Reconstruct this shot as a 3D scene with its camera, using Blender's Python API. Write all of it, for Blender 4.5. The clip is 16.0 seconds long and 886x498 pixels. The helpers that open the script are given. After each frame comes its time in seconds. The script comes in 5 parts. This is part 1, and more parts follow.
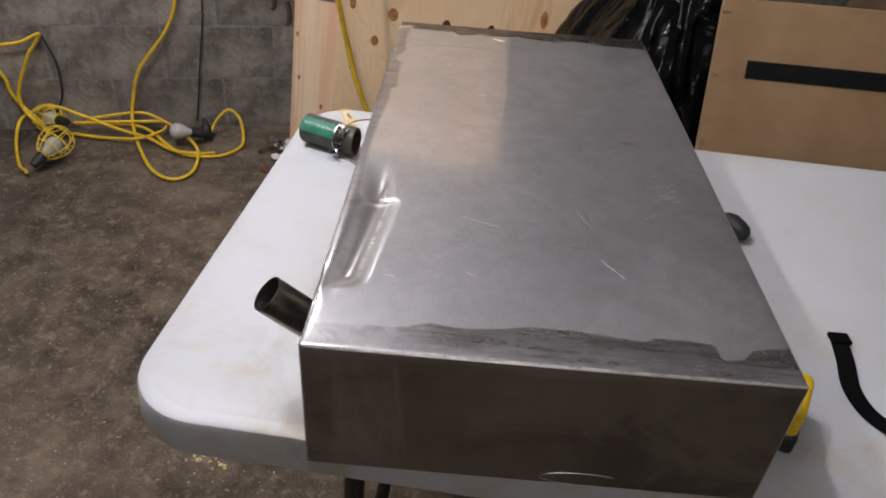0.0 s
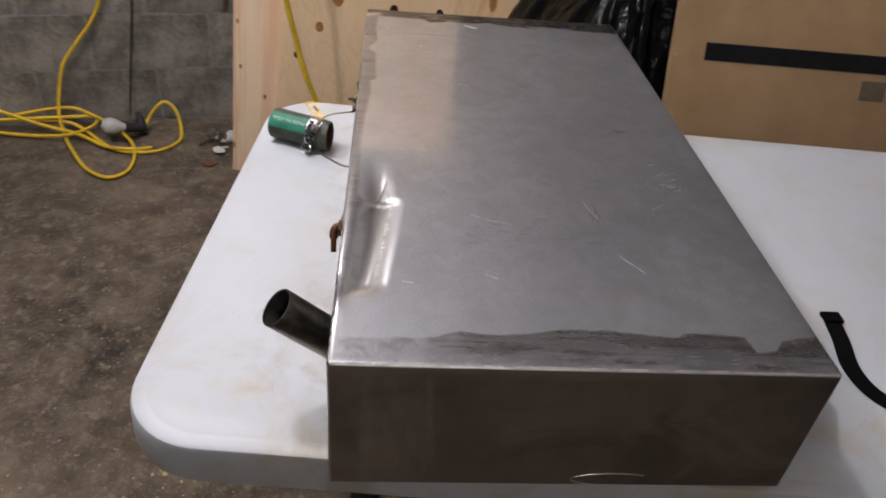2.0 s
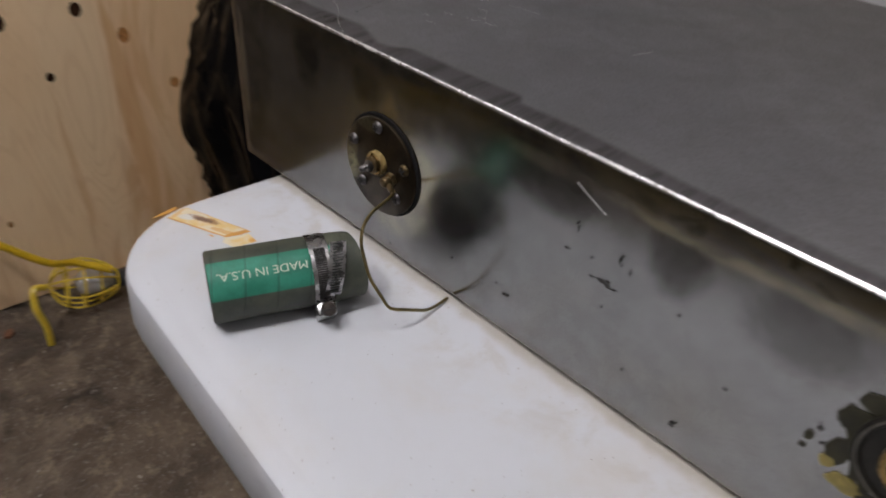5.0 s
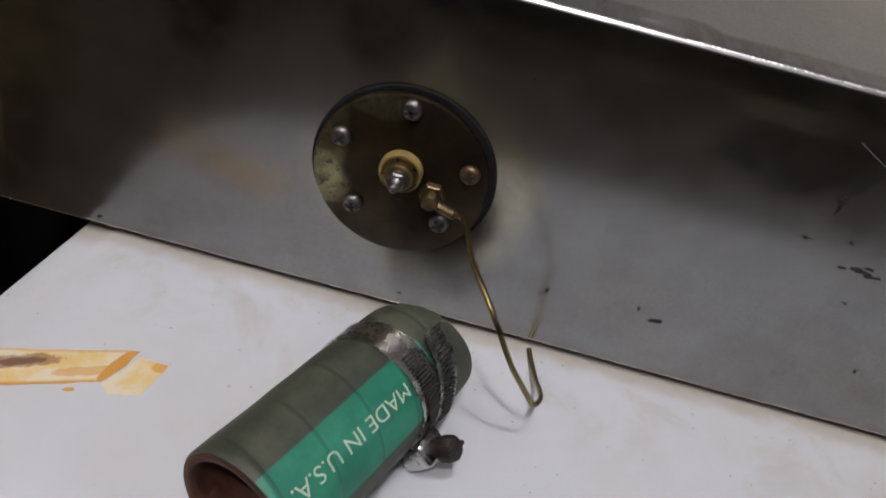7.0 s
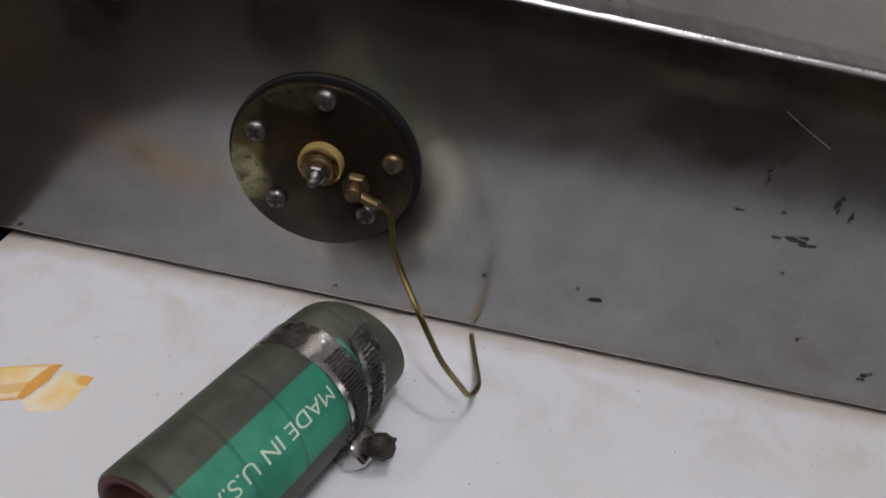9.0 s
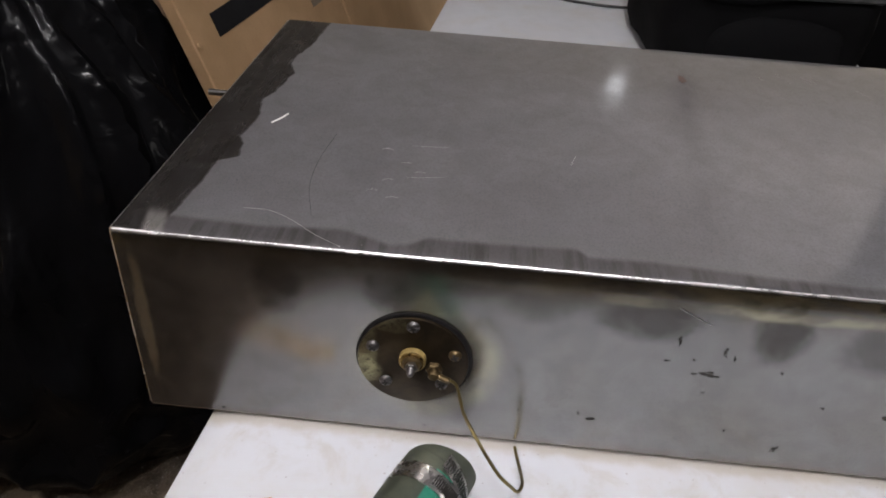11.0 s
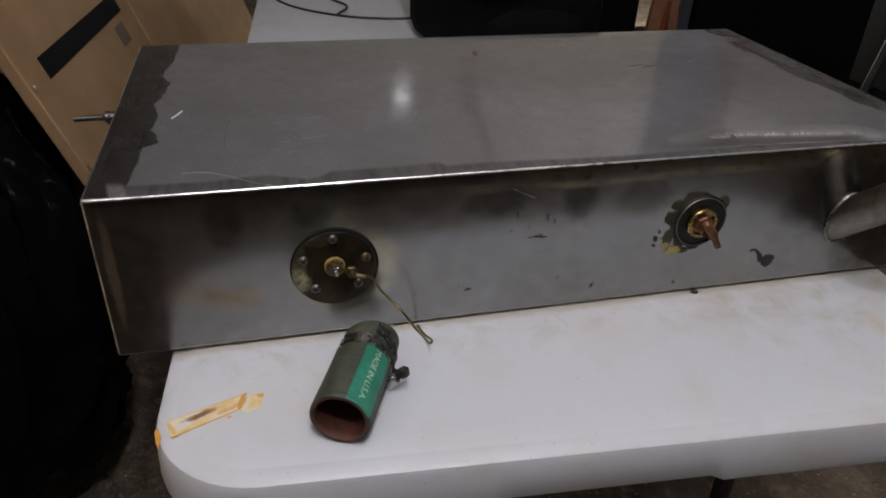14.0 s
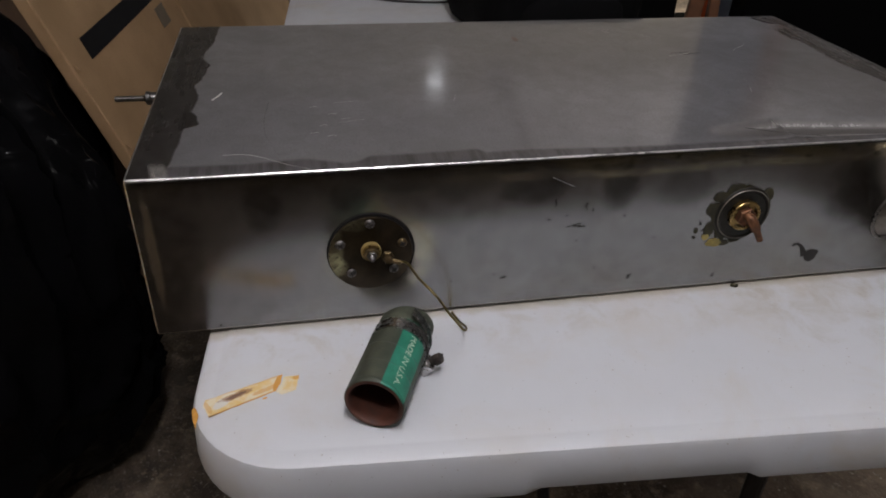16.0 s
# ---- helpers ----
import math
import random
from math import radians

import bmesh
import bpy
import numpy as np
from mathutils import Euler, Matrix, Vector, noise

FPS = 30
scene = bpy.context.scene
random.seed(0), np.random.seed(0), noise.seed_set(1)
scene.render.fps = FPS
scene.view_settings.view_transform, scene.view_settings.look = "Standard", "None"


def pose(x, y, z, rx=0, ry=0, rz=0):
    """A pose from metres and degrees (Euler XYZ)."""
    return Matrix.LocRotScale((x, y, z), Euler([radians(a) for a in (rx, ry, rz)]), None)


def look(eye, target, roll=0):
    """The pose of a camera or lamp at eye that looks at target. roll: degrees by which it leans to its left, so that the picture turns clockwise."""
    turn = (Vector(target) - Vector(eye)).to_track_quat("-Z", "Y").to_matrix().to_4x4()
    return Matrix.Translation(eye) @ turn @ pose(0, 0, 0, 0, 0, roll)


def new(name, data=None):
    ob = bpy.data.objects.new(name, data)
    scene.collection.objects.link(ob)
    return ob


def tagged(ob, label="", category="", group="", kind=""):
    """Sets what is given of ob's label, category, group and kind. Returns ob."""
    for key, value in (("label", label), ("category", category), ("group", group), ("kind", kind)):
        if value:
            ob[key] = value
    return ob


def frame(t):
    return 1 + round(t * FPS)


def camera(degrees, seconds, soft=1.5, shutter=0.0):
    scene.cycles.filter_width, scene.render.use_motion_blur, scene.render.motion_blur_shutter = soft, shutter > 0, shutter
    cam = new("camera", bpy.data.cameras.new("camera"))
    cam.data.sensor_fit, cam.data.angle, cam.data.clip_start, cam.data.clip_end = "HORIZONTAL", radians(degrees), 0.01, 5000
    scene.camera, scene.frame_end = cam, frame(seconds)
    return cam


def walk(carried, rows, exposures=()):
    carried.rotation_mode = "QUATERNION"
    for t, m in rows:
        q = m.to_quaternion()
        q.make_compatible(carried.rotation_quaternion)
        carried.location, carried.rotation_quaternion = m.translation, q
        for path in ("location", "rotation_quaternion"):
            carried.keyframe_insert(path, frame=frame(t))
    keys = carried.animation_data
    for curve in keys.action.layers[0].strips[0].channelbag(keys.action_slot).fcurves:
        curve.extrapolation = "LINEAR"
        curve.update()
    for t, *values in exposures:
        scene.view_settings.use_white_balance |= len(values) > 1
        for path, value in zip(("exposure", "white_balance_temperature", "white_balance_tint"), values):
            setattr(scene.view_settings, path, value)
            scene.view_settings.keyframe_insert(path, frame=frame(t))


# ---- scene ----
cam = camera(63.2, 16.0, 1.8, 0.3)
PATH = [
    (0, (0.121, -0.433, 1.318), (0.099, 1.192, 0.151), 4.3),
    (0.5, (0.12, -0.425, 1.315), (0.097, 1.194, 0.14), 4.3),
    (1, (0.114, -0.419, 1.314), (0.076, 1.198, 0.137), 4.6),
    (1.5, (0.104, -0.414, 1.309), (0.104, 1.208, 0.139), 4.6),
    (2, (0.04, -0.399, 1.31), (0.21, 1.199, 0.119), 5.8),
    (2.5, (-0.058, -0.379, 1.294), (0.397, 1.171, 0.114), 8.7),
    (3, (-0.105, -0.362, 1.295), (0.38, 1.214, 0.163), 9.7),
    (3.5, (-0.126, -0.341, 1.287), (0.379, 1.234, 0.163), 8.7),
    (4, (-0.201, -0.237, 1.242), (0.339, 1.382, 0.198), 5.9),
    (4.5, (-0.304, 0.027, 1.177), (0.447, 1.595, 0.188), 1.8),
    (4.7, (-0.3, 0.148, 1.132), (0.635, 1.56, 0.069), 1.9),
    (6.8, (-0.262, 0.612, 0.967), (1.356, 0.635, -0.208), 15.1),
    (7, (-0.256, 0.614, 0.969), (1.361, 0.63, -0.208), 14.8),
    (7.5, (-0.242, 0.606, 0.972), (1.359, 0.601, -0.227), 15.1),
    (8, (-0.244, 0.604, 0.968), (1.357, 0.598, -0.23), 13.8),
    (8.5, (-0.236, 0.596, 0.976), (1.327, 0.571, -0.273), 13.0),
    (9, (-0.241, 0.593, 0.976), (1.327, 0.554, -0.265), 12.8),
    (9.5, (-0.255, 0.602, 1.023), (1.369, 0.621, -0.144), 9.0),
    (9.7, (-0.298, 0.62, 1.073), (1.344, 0.651, -0.069), 7.2),
    (11.8, (-0.402, 0.607, 1.156), (1.242, 0.663, 0.019), 2.7),
    (12, (-0.438, 0.617, 1.16), (1.227, 0.504, 0.057), 1.8),
    (12.5, (-0.502, 0.662, 1.164), (1.142, 0.275, 0.093), 1.8),
    (13, (-0.531, 0.687, 1.16), (1.108, 0.244, 0.102), 2.3),
    (13.5, (-0.537, 0.695, 1.163), (1.111, 0.249, 0.121), 2.6),
    (14, (-0.538, 0.687, 1.16), (1.114, 0.244, 0.123), 2.4),
    (14.5, (-0.54, 0.683, 1.161), (1.117, 0.252, 0.127), 1.9),
    (15, (-0.535, 0.685, 1.163), (1.118, 0.3, 0.104), 1.3),
    (15.5, (-0.537, 0.691, 1.159), (1.116, 0.319, 0.097), 2.3),
    (16, (-0.533, 0.693, 1.159), (1.115, 0.331, 0.085), 2.3),
]
walk(cam, [(t, look(eye, target, roll)) for t, eye, target, roll in PATH], exposures=((0, 0.28), (2, 0.26), (3.5, 0.2), (4, 0.1), (4.5, -0.12), (7, -0.18), (8, -0.27), (9, -0.25), (9.7, -0.17), (11.8, 0.46), (12.2, 0.4), (12.5, 0.25), (13, -0.08), (13.5, -0.28), (16, -0.4)))

# ---- light ----
FLOOR = -0.005
TOP = 0.74
world = bpy.data.worlds.new("world")
world.use_nodes = True
world.node_tree.nodes["Background"].inputs[0].default_value = (0.75, 0.82, 1.0, 1)
world.node_tree.nodes["Background"].inputs[1].default_value = 0.02
scene.world = world


def bulb(name, place, watts, radius, colour):
    data = bpy.data.lights.new(name, "POINT")
    data.energy, data.shadow_soft_size, data.color = watts, radius, colour
    ob = new(name, data)
    ob.location = place
    return ob


bulb("ceiling_bulb", (-0.42, 0.545, 2.366), 31, 0.03, (1.0, 0.965, 0.99))
bulb("wall_bulb", (-0.95, 0.643, 2.283), 41, 0.04, (1.0, 0.965, 0.97))
# added light, only to raise a glint in the dent
bulb("back_bulb", (-0.57, 1.792, 2.251), 11.5, 0.03, (1.0, 0.965, 0.97))
bulb("far_bulb", (4.1, -0.227, 2.307), 0.35, 0.06, (0.95, 0.97, 1.0))
# added low fill, brightens the east wall that the tank top mirrors
bulb("corner_bulb", (3.5, -1.903, 0.652), 78, 0.08, (1.0, 0.94, 0.84))
# added fill from the front, brightens the table's skirt
bulb("south_bulb", (0.2, -1.75, 1.8), 12, 0.05, (1.0, 0.955, 0.93))


# ---- materials ----
class Nodes:
    """A small writer of node materials in object coordinates (metres)."""

    def __init__(self, name):
        self.mat = bpy.data.materials.new(name)
        self.mat.use_nodes = True
        self.tree = self.mat.node_tree
        self.bsdf = self.tree.nodes["Principled BSDF"]
        self.tc = self.tree.nodes.new("ShaderNodeTexCoord")
        self.pos = self.tc.outputs["Object"]

    def put(self, socket, value):
        if isinstance(value, bpy.types.NodeSocket):
            self.tree.links.new(value, socket)
        elif isinstance(value, (tuple, list)) and len(value) == 3 and socket.type == "RGBA":
            socket.default_value = (*value, 1)
        else:
            socket.default_value = value

    def set(self, **kw):
        for key, value in kw.items():
            self.put(self.bsdf.inputs[key.replace("_", " ")], value)
        return self

    def math(self, op, a, b=0.0, c=0.0):
        n = self.tree.nodes.new("ShaderNodeMath")
        n.operation = op
        for s, v in zip(n.inputs, (a, b, c)):
            self.put(s, v)
        return n.outputs[0]

    def stretch(self, sx, sy, sz, vec=None):
        n = self.tree.nodes.new("ShaderNodeMapping")
        self.put(n.inputs[0], vec or self.pos)
        n.inputs["Scale"].default_value = (sx, sy, sz)
        return n.outputs[0]

    def noise(self, scale, detail=3.0, vec=None, rough=0.55, twist=0.0):
        n = self.tree.nodes.new("ShaderNodeTexNoise")
        self.put(n.inputs["Vector"], vec or self.pos)
        n.inputs["Scale"].default_value, n.inputs["Detail"].default_value = scale, detail
        n.inputs["Roughness"].default_value, n.inputs["Distortion"].default_value = rough, twist
        return n.outputs[0]

    def cells(self, scale, vec=None, what="Distance"):
        n = self.tree.nodes.new("ShaderNodeTexVoronoi")
        self.put(n.inputs["Vector"], vec or self.pos)
        n.inputs["Scale"].default_value = scale
        return n.outputs[what]

    def range(self, v, a, b, c=0.0, d=1.0, smooth=True):
        n = self.tree.nodes.new("ShaderNodeMapRange")
        n.interpolation_type = "SMOOTHSTEP" if smooth else "LINEAR"
        for s, x in zip(n.inputs, (v, a, b, c, d)):
            self.put(s, x)
        return n.outputs[0]

    def curve(self, v, span, stops):
        """A piecewise straight function of v: stops of (v, value), values between 0 and 1."""
        n = self.tree.nodes.new("ShaderNodeValToRGB")
        low, high = span
        self.put(n.inputs[0], self.range(v, low, high, 0.0, 1.0, False))
        ramp = n.color_ramp
        for i, (at, value) in enumerate(stops):
            e = ramp.elements[i] if i < 2 else ramp.elements.new(1.0)
            e.position, e.color = (at - low) / (high - low), (value, value, value, 1)
        return n.outputs[0]

    def mix(self, f, a, b, how="MIX"):
        n = self.tree.nodes.new("ShaderNodeMix")
        n.data_type, n.blend_type = "RGBA", how
        self.put(n.inputs[0], f)
        self.put(n.inputs[6], a)
        self.put(n.inputs[7], b)
        return n.outputs[2]

    def axes(self, vec=None):
        n = self.tree.nodes.new("ShaderNodeSeparateXYZ")
        self.put(n.inputs[0], vec or self.pos)
        return n.outputs

    def chance(self):
        return self.tree.nodes.new("ShaderNodeObjectInfo").outputs["Random"]

    def bump(self, height, strength=0.3, depth=0.001):
        n = self.tree.nodes.new("ShaderNodeBump")
        n.inputs["Strength"].default_value, n.inputs["Distance"].default_value = strength, depth
        self.put(n.inputs["Height"], height)
        self.put(self.bsdf.inputs["Normal"], n.outputs[0])
        return self


def plain(name, colour, rough=0.5, metal=0.0, vary=0.25, scale=60.0, relief=0.0, **more):
    """A surface of one colour with grain at two scales."""
    g = Nodes(name)
    f = g.math("ADD", g.math("MULTIPLY", g.noise(scale, 4), 0.6), g.math("MULTIPLY", g.noise(scale / 8, 2), 0.4))
    dark = tuple(c * (1 - vary) for c in colour)
    light = tuple(min(1, c * (1 + vary)) for c in colour)
    g.set(Base_Color=g.mix(g.range(f, 0.3, 0.7), dark, light), Metallic=metal,
          Roughness=g.range(f, 0.3, 0.7, max(0.02, rough - 0.08), min(1, rough + 0.08)), **more)
    if relief:
        g.bump(g.noise(scale * 2, 4), 0.4, relief)
    return g.mat


TANK_W, TANK_L, TANK_H = 0.427, 0.832, 0.157


def steel_sheet():
    """Brushed steel with ground and heat-stained bands along its seams."""
    g = Nodes("brushed_steel_sheet")
    x, y, z = g.axes()
    nx, ny, nz = g.axes(g.tc.outputs["Normal"])
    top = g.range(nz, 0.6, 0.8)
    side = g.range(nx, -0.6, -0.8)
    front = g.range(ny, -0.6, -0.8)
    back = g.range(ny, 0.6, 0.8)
    flat = g.math("MAXIMUM", g.math("MAXIMUM", g.math("ABSOLUTE", nx), g.math("ABSOLUTE", ny)), g.math("ABSOLUTE", nz))
    edge = g.range(flat, 0.985, 0.9)
    wob = g.noise(16, 3, g.stretch(0.7, 1, 0.3), 0.6)
    wob2 = g.noise(7, 2)
    # ground bands on the top, along the front, back and long seams (their widths, in decimetres)
    tooth = g.math("MULTIPLY", g.math("SUBTRACT", g.noise(75, 4, None, 0.6), 0.5), 0.007)
    wf = g.curve(x, (0, 0.43), ((0, 0.3), (0.05, 0.31), (0.085, 0.32), (0.107, 0.4), (0.14, 0.37), (0.165, 0.4), (0.195, 0.465), (0.24, 0.465), (0.27, 0.43), (0.297, 0.4), (0.304, 0.45), (0.33, 0.46), (0.357, 0.43), (0.361, 0.24), (0.38, 0.27), (0.39, 0.4), (0.427, 0.46)))
    wb = g.curve(x, (0, 0.43), ((0, 0.3), (0.056, 0.35), (0.095, 0.36), (0.104, 0.48), (0.124, 0.46), (0.136, 0.4), (0.17, 0.43), (0.19, 0.4), (0.207, 0.35), (0.224, 0.42), (0.27, 0.47), (0.295, 0.38), (0.32, 0.38), (0.35, 0.45), (0.42, 0.48)))
    wl = g.curve(y, (0, 0.84), ((0, 0.06), (0.1, 0.07), (0.15, 0.12), (0.222, 0.16), (0.235, 0.2), (0.25, 0.13), (0.37, 0.11), (0.43, 0.13), (0.5, 0.18), (0.537, 0.16), (0.544, 0.24), (0.6, 0.21), (0.638, 0.21), (0.647, 0.13), (0.66, 0.1), (0.672, 0.15), (0.69, 0.22), (0.74, 0.18), (0.79, 0.2), (0.84, 0.2)))
    reach = [g.math("ADD", g.math("MULTIPLY", w, 0.1), g.math("MULTIPLY", tooth, k)) for w, k in ((wf, 0.7), (wb, 1.0), (wl, 0.22))]
    bf = g.range(g.math("SUBTRACT", y, reach[0]), 0.0012, -0.0012)
    bb = g.range(g.math("SUBTRACT", g.math("SUBTRACT", TANK_L, y), reach[1]), 0.0014, -0.0014)
    bl = g.range(g.math("SUBTRACT", x, reach[2]), 0.003, -0.004)
    streaky = g.range(g.noise(1.0, 4, g.stretch(9, 150, 1), 0.65), 0.36, 0.64)
    pale = g.math("MULTIPLY", g.range(g.math("ADD", x, g.math("MULTIPLY", g.noise(24, 4, None, 0.65, 0.6), 0.1)), 0.2, 0.09), g.range(g.noise(60, 4, None, 0.65, 0.7), 0.3, 0.6, 0.35, 1.0))
    low = g.math("MULTIPLY", g.range(g.math("ADD", y, g.math("MULTIPLY", g.math("SUBTRACT", streaky, 0.5), 0.012)), 0.03, 0.004), g.range(g.noise(50, 5, g.stretch(0.5, 1, 1), 0.7), 0.4, 0.6, 0.25, 0.85))
    bf = g.math("MULTIPLY", bf, g.math("SUBTRACT", 1.0, g.math("MAXIMUM", g.math("MULTIPLY", pale, 0.8), g.math("MULTIPLY", low, 0.8))))
    band = g.math("MULTIPLY", top, g.math("MAXIMUM", bf, g.math("MAXIMUM", bb, g.math("MULTIPLY", bl, 0.62))))
    patchy = g.range(g.noise(45, 4, g.stretch(0.3, 1, 1), 0.65), 0.36, 0.6)
    band = g.math("MULTIPLY", band, g.math("ADD", 0.62, g.math("MULTIPLY", g.math("MULTIPLY", patchy, streaky), 0.38)))
    # burns below the upper seam of the side, at its far corner and round the filler pipe
    rag = g.math("MULTIPLY", g.math("SUBTRACT", g.noise(42, 5, None, 0.62, 0.5), 0.5), 2.4)

    def burn(y0, z0, ry, rz, much):
        dy, dz = g.math("DIVIDE", g.math("SUBTRACT", y, y0), ry), g.math("DIVIDE", g.math("SUBTRACT", z, z0), rz)
        far = g.math("ADD", g.math("ADD", g.math("MULTIPLY", dy, dy), g.math("MULTIPLY", dz, dz)), rag)
        return g.range(far, 1.75, 0.2, 0.0, min(1.0, much * 0.92))

    # soot below the seam; the dark mirrored there is painted in with it
    soot_and_shade = g.math("MULTIPLY", g.range(g.math("ADD", z, g.math("MULTIPLY", rag, 0.005)), TANK_H - 0.034, TANK_H - 0.004, 0.0, 0.8), g.range(y, 0.34, 0.46, 0.35, 1.0))
    for spot in ((0.73, 0.1325, 0.017, 0.026, 0.8), (0.659, 0.1335, 0.015, 0.022, 0.75), (0.605, 0.146, 0.034, 0.014, 0.6), (0.564, 0.1335, 0.022, 0.016, 0.45), (0.496, 0.13, 0.032, 0.018, 0.75), (0.4135, 0.122, 0.016, 0.022, 0.8),
                 (0.349, 0.1185, 0.026, 0.02, 0.55), (0.14, 0.108, 0.05, 0.045, 0.8), (0.07, 0.09, 0.05, 0.07, 0.7), (0.826, 0.055, 0.026, 0.055, 0.55), (0.803, 0.1, 0.02, 0.045, 0.6), (0.832, 0.14, 0.03, 0.03, 0.7)):
        soot_and_shade = g.math("MAXIMUM", soot_and_shade, burn(*spot))
    soot_and_shade = g.math("MULTIPLY", side, soot_and_shade)
    streak = g.math("MULTIPLY", side, burn(0.82, 0.085, 0.004, 0.05, 0.75))
    olive = g.math("MULTIPLY", side, g.range(g.math("ADD", z, g.math("MULTIPLY", g.noise(30, 3, g.stretch(1, 0.25, 1)), 0.03)), TANK_H - 0.014, TANK_H + 0.008))
    olive = g.math("MULTIPLY", olive, g.range(y, 0.62, 0.4, 0.15, 1.0))
    olive = g.math("MULTIPLY", olive, g.range(g.noise(30, 5, g.stretch(1, 0.5, 1.6), 0.65, 0.8), 0.36, 0.58))
    # the pale ring of flux round the sender
    ry, rz = g.math("SUBTRACT", y, 0.6335), g.math("SUBTRACT", z, 0.0735)
    rad = g.math("SQRT", g.math("ADD", g.math("MULTIPLY", ry, ry), g.math("MULTIPLY", rz, rz)))
    rad = g.math("ADD", rad, g.math("MULTIPLY", g.math("SUBTRACT", g.noise(30, 3, None, 0.55), 0.5), 0.014))
    ring = g.math("MULTIPLY", g.range(rad, 0.057, 0.041), g.math("MULTIPLY", g.range(g.noise(40, 4, None, 0.6), 0.3, 0.62, 0.35, 1.0), g.range(g.math("ADD", ry, g.math("MULTIPLY", rz, 0.25)), 0.02, -0.03, 0.3, 1.0)))
    wedge = g.math("ADD", g.math("ABSOLUTE", g.math("DIVIDE", g.math("SUBTRACT", y, 0.634), 0.017)), g.math("ABSOLUTE", g.math("DIVIDE", g.math("SUBTRACT", z, 0.114), 0.022)))
    ring = g.math("MULTIPLY", side, g.math("MAXIMUM", ring, g.range(g.math("ADD", wedge, g.math("MULTIPLY", g.noise(60, 3), 0.4)), 1.3, 0.7)))
    grain = g.noise(1.0, 3, g.stretch(14, 700, 700), 0.7)
    brushed = g.mix(g.math("SUBTRACT", 1.0, top), grain, g.noise(60, 3))
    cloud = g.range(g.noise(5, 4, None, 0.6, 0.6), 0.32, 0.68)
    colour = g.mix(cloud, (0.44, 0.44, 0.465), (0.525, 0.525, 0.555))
    # darker reflections of side and front are put into the sheet's colour
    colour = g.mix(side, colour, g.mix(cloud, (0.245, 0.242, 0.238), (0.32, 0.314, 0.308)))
    colour = g.mix(g.range(brushed, 0.35, 0.65, 0.0, 0.12), colour, (0.56, 0.55, 0.54))
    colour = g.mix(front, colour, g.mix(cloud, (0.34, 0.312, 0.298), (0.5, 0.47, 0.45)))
    # pale rubbed streaks near one end of the front, and a pale film along its upper seam
    rub = g.math("MAXIMUM", g.math("MULTIPLY", g.range(g.math("ABSOLUTE", g.math("SUBTRACT", x, 0.034)), 0.012, 0.0), g.range(z, 0.02, 0.06, 0.0, 0.5)), g.math("MULTIPLY", g.range(g.math("ABSOLUTE", g.math("SUBTRACT", g.math("ADD", x, g.math("MULTIPLY", z, 0.08)), 0.094)), 0.0055, 0.0), g.range(z, 0.02, 0.05, 0.0, 0.8)))
    rub = g.math("MAXIMUM", rub, g.math("MULTIPLY", g.math("MULTIPLY", g.range(x, 0.02, 0.035), g.range(x, 0.1, 0.085)), 0.25))
    smear = g.math("MULTIPLY", rub, g.range(g.noise(1.0, 4, g.stretch(60, 1, 12), 0.65), 0.36, 0.62, 0.2, 1.0))
    rimfilm = g.math("MULTIPLY", g.range(g.math("ADD", z, g.math("MULTIPLY", g.noise(1.0, 3, g.stretch(12, 1, 60), 0.6), 0.02)), TANK_H - 0.004, TANK_H + 0.006), 0.5)
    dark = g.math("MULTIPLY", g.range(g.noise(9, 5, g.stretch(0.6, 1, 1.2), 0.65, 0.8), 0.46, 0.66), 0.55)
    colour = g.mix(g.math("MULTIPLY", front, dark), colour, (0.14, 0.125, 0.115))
    colour = g.mix(g.math("MULTIPLY", front, g.math("MAXIMUM", smear, rimfilm)), colour, (0.72, 0.69, 0.66))
    colour = g.mix(g.math("MULTIPLY", band, 0.92), colour, (0.11, 0.095, 0.083))
    colour = g.mix(g.math("MULTIPLY", g.math("MULTIPLY", bb, top), 0.75), colour, (0.035, 0.03, 0.026))
    corner = g.math("MULTIPLY", g.math("MULTIPLY", g.range(g.math("ADD", x, g.math("MULTIPLY", wob, 0.012)), 0.036, 0.024), g.range(g.math("ABSOLUTE", g.math("SUBTRACT", g.math("ADD", y, g.math("MULTIPLY", g.math("SUBTRACT", wob2, 0.5), 0.01)), g.math("ADD", 0.803, g.math("MULTIPLY", x, 0.2)))), 0.0085, 0.004)), top)
    colour = g.mix(g.math("MULTIPLY", corner, 0.9), colour, (0.8, 0.78, 0.76))
    # dimmer reflection towards the far upper end, put into the side's colour
    end_shade = g.math("MULTIPLY", g.range(g.math("ADD", g.math("ADD", y, g.math("MULTIPLY", z, 0.7)), g.math("MULTIPLY", g.noise(8, 4, None, 0.6), 0.16)), 0.74, 0.9, 0.0, 0.55), side)
    colour = g.mix(end_shade, colour, (0.125, 0.115, 0.11))
    # brown tint in the dent; its dark reflection is put into the colour too
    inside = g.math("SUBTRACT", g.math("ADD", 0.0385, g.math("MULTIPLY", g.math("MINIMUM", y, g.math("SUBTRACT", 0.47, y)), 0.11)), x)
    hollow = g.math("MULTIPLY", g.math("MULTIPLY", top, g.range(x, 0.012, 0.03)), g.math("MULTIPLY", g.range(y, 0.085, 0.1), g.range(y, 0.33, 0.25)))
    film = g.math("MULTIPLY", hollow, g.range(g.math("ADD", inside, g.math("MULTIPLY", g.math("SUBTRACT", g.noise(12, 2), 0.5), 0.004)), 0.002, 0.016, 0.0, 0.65))
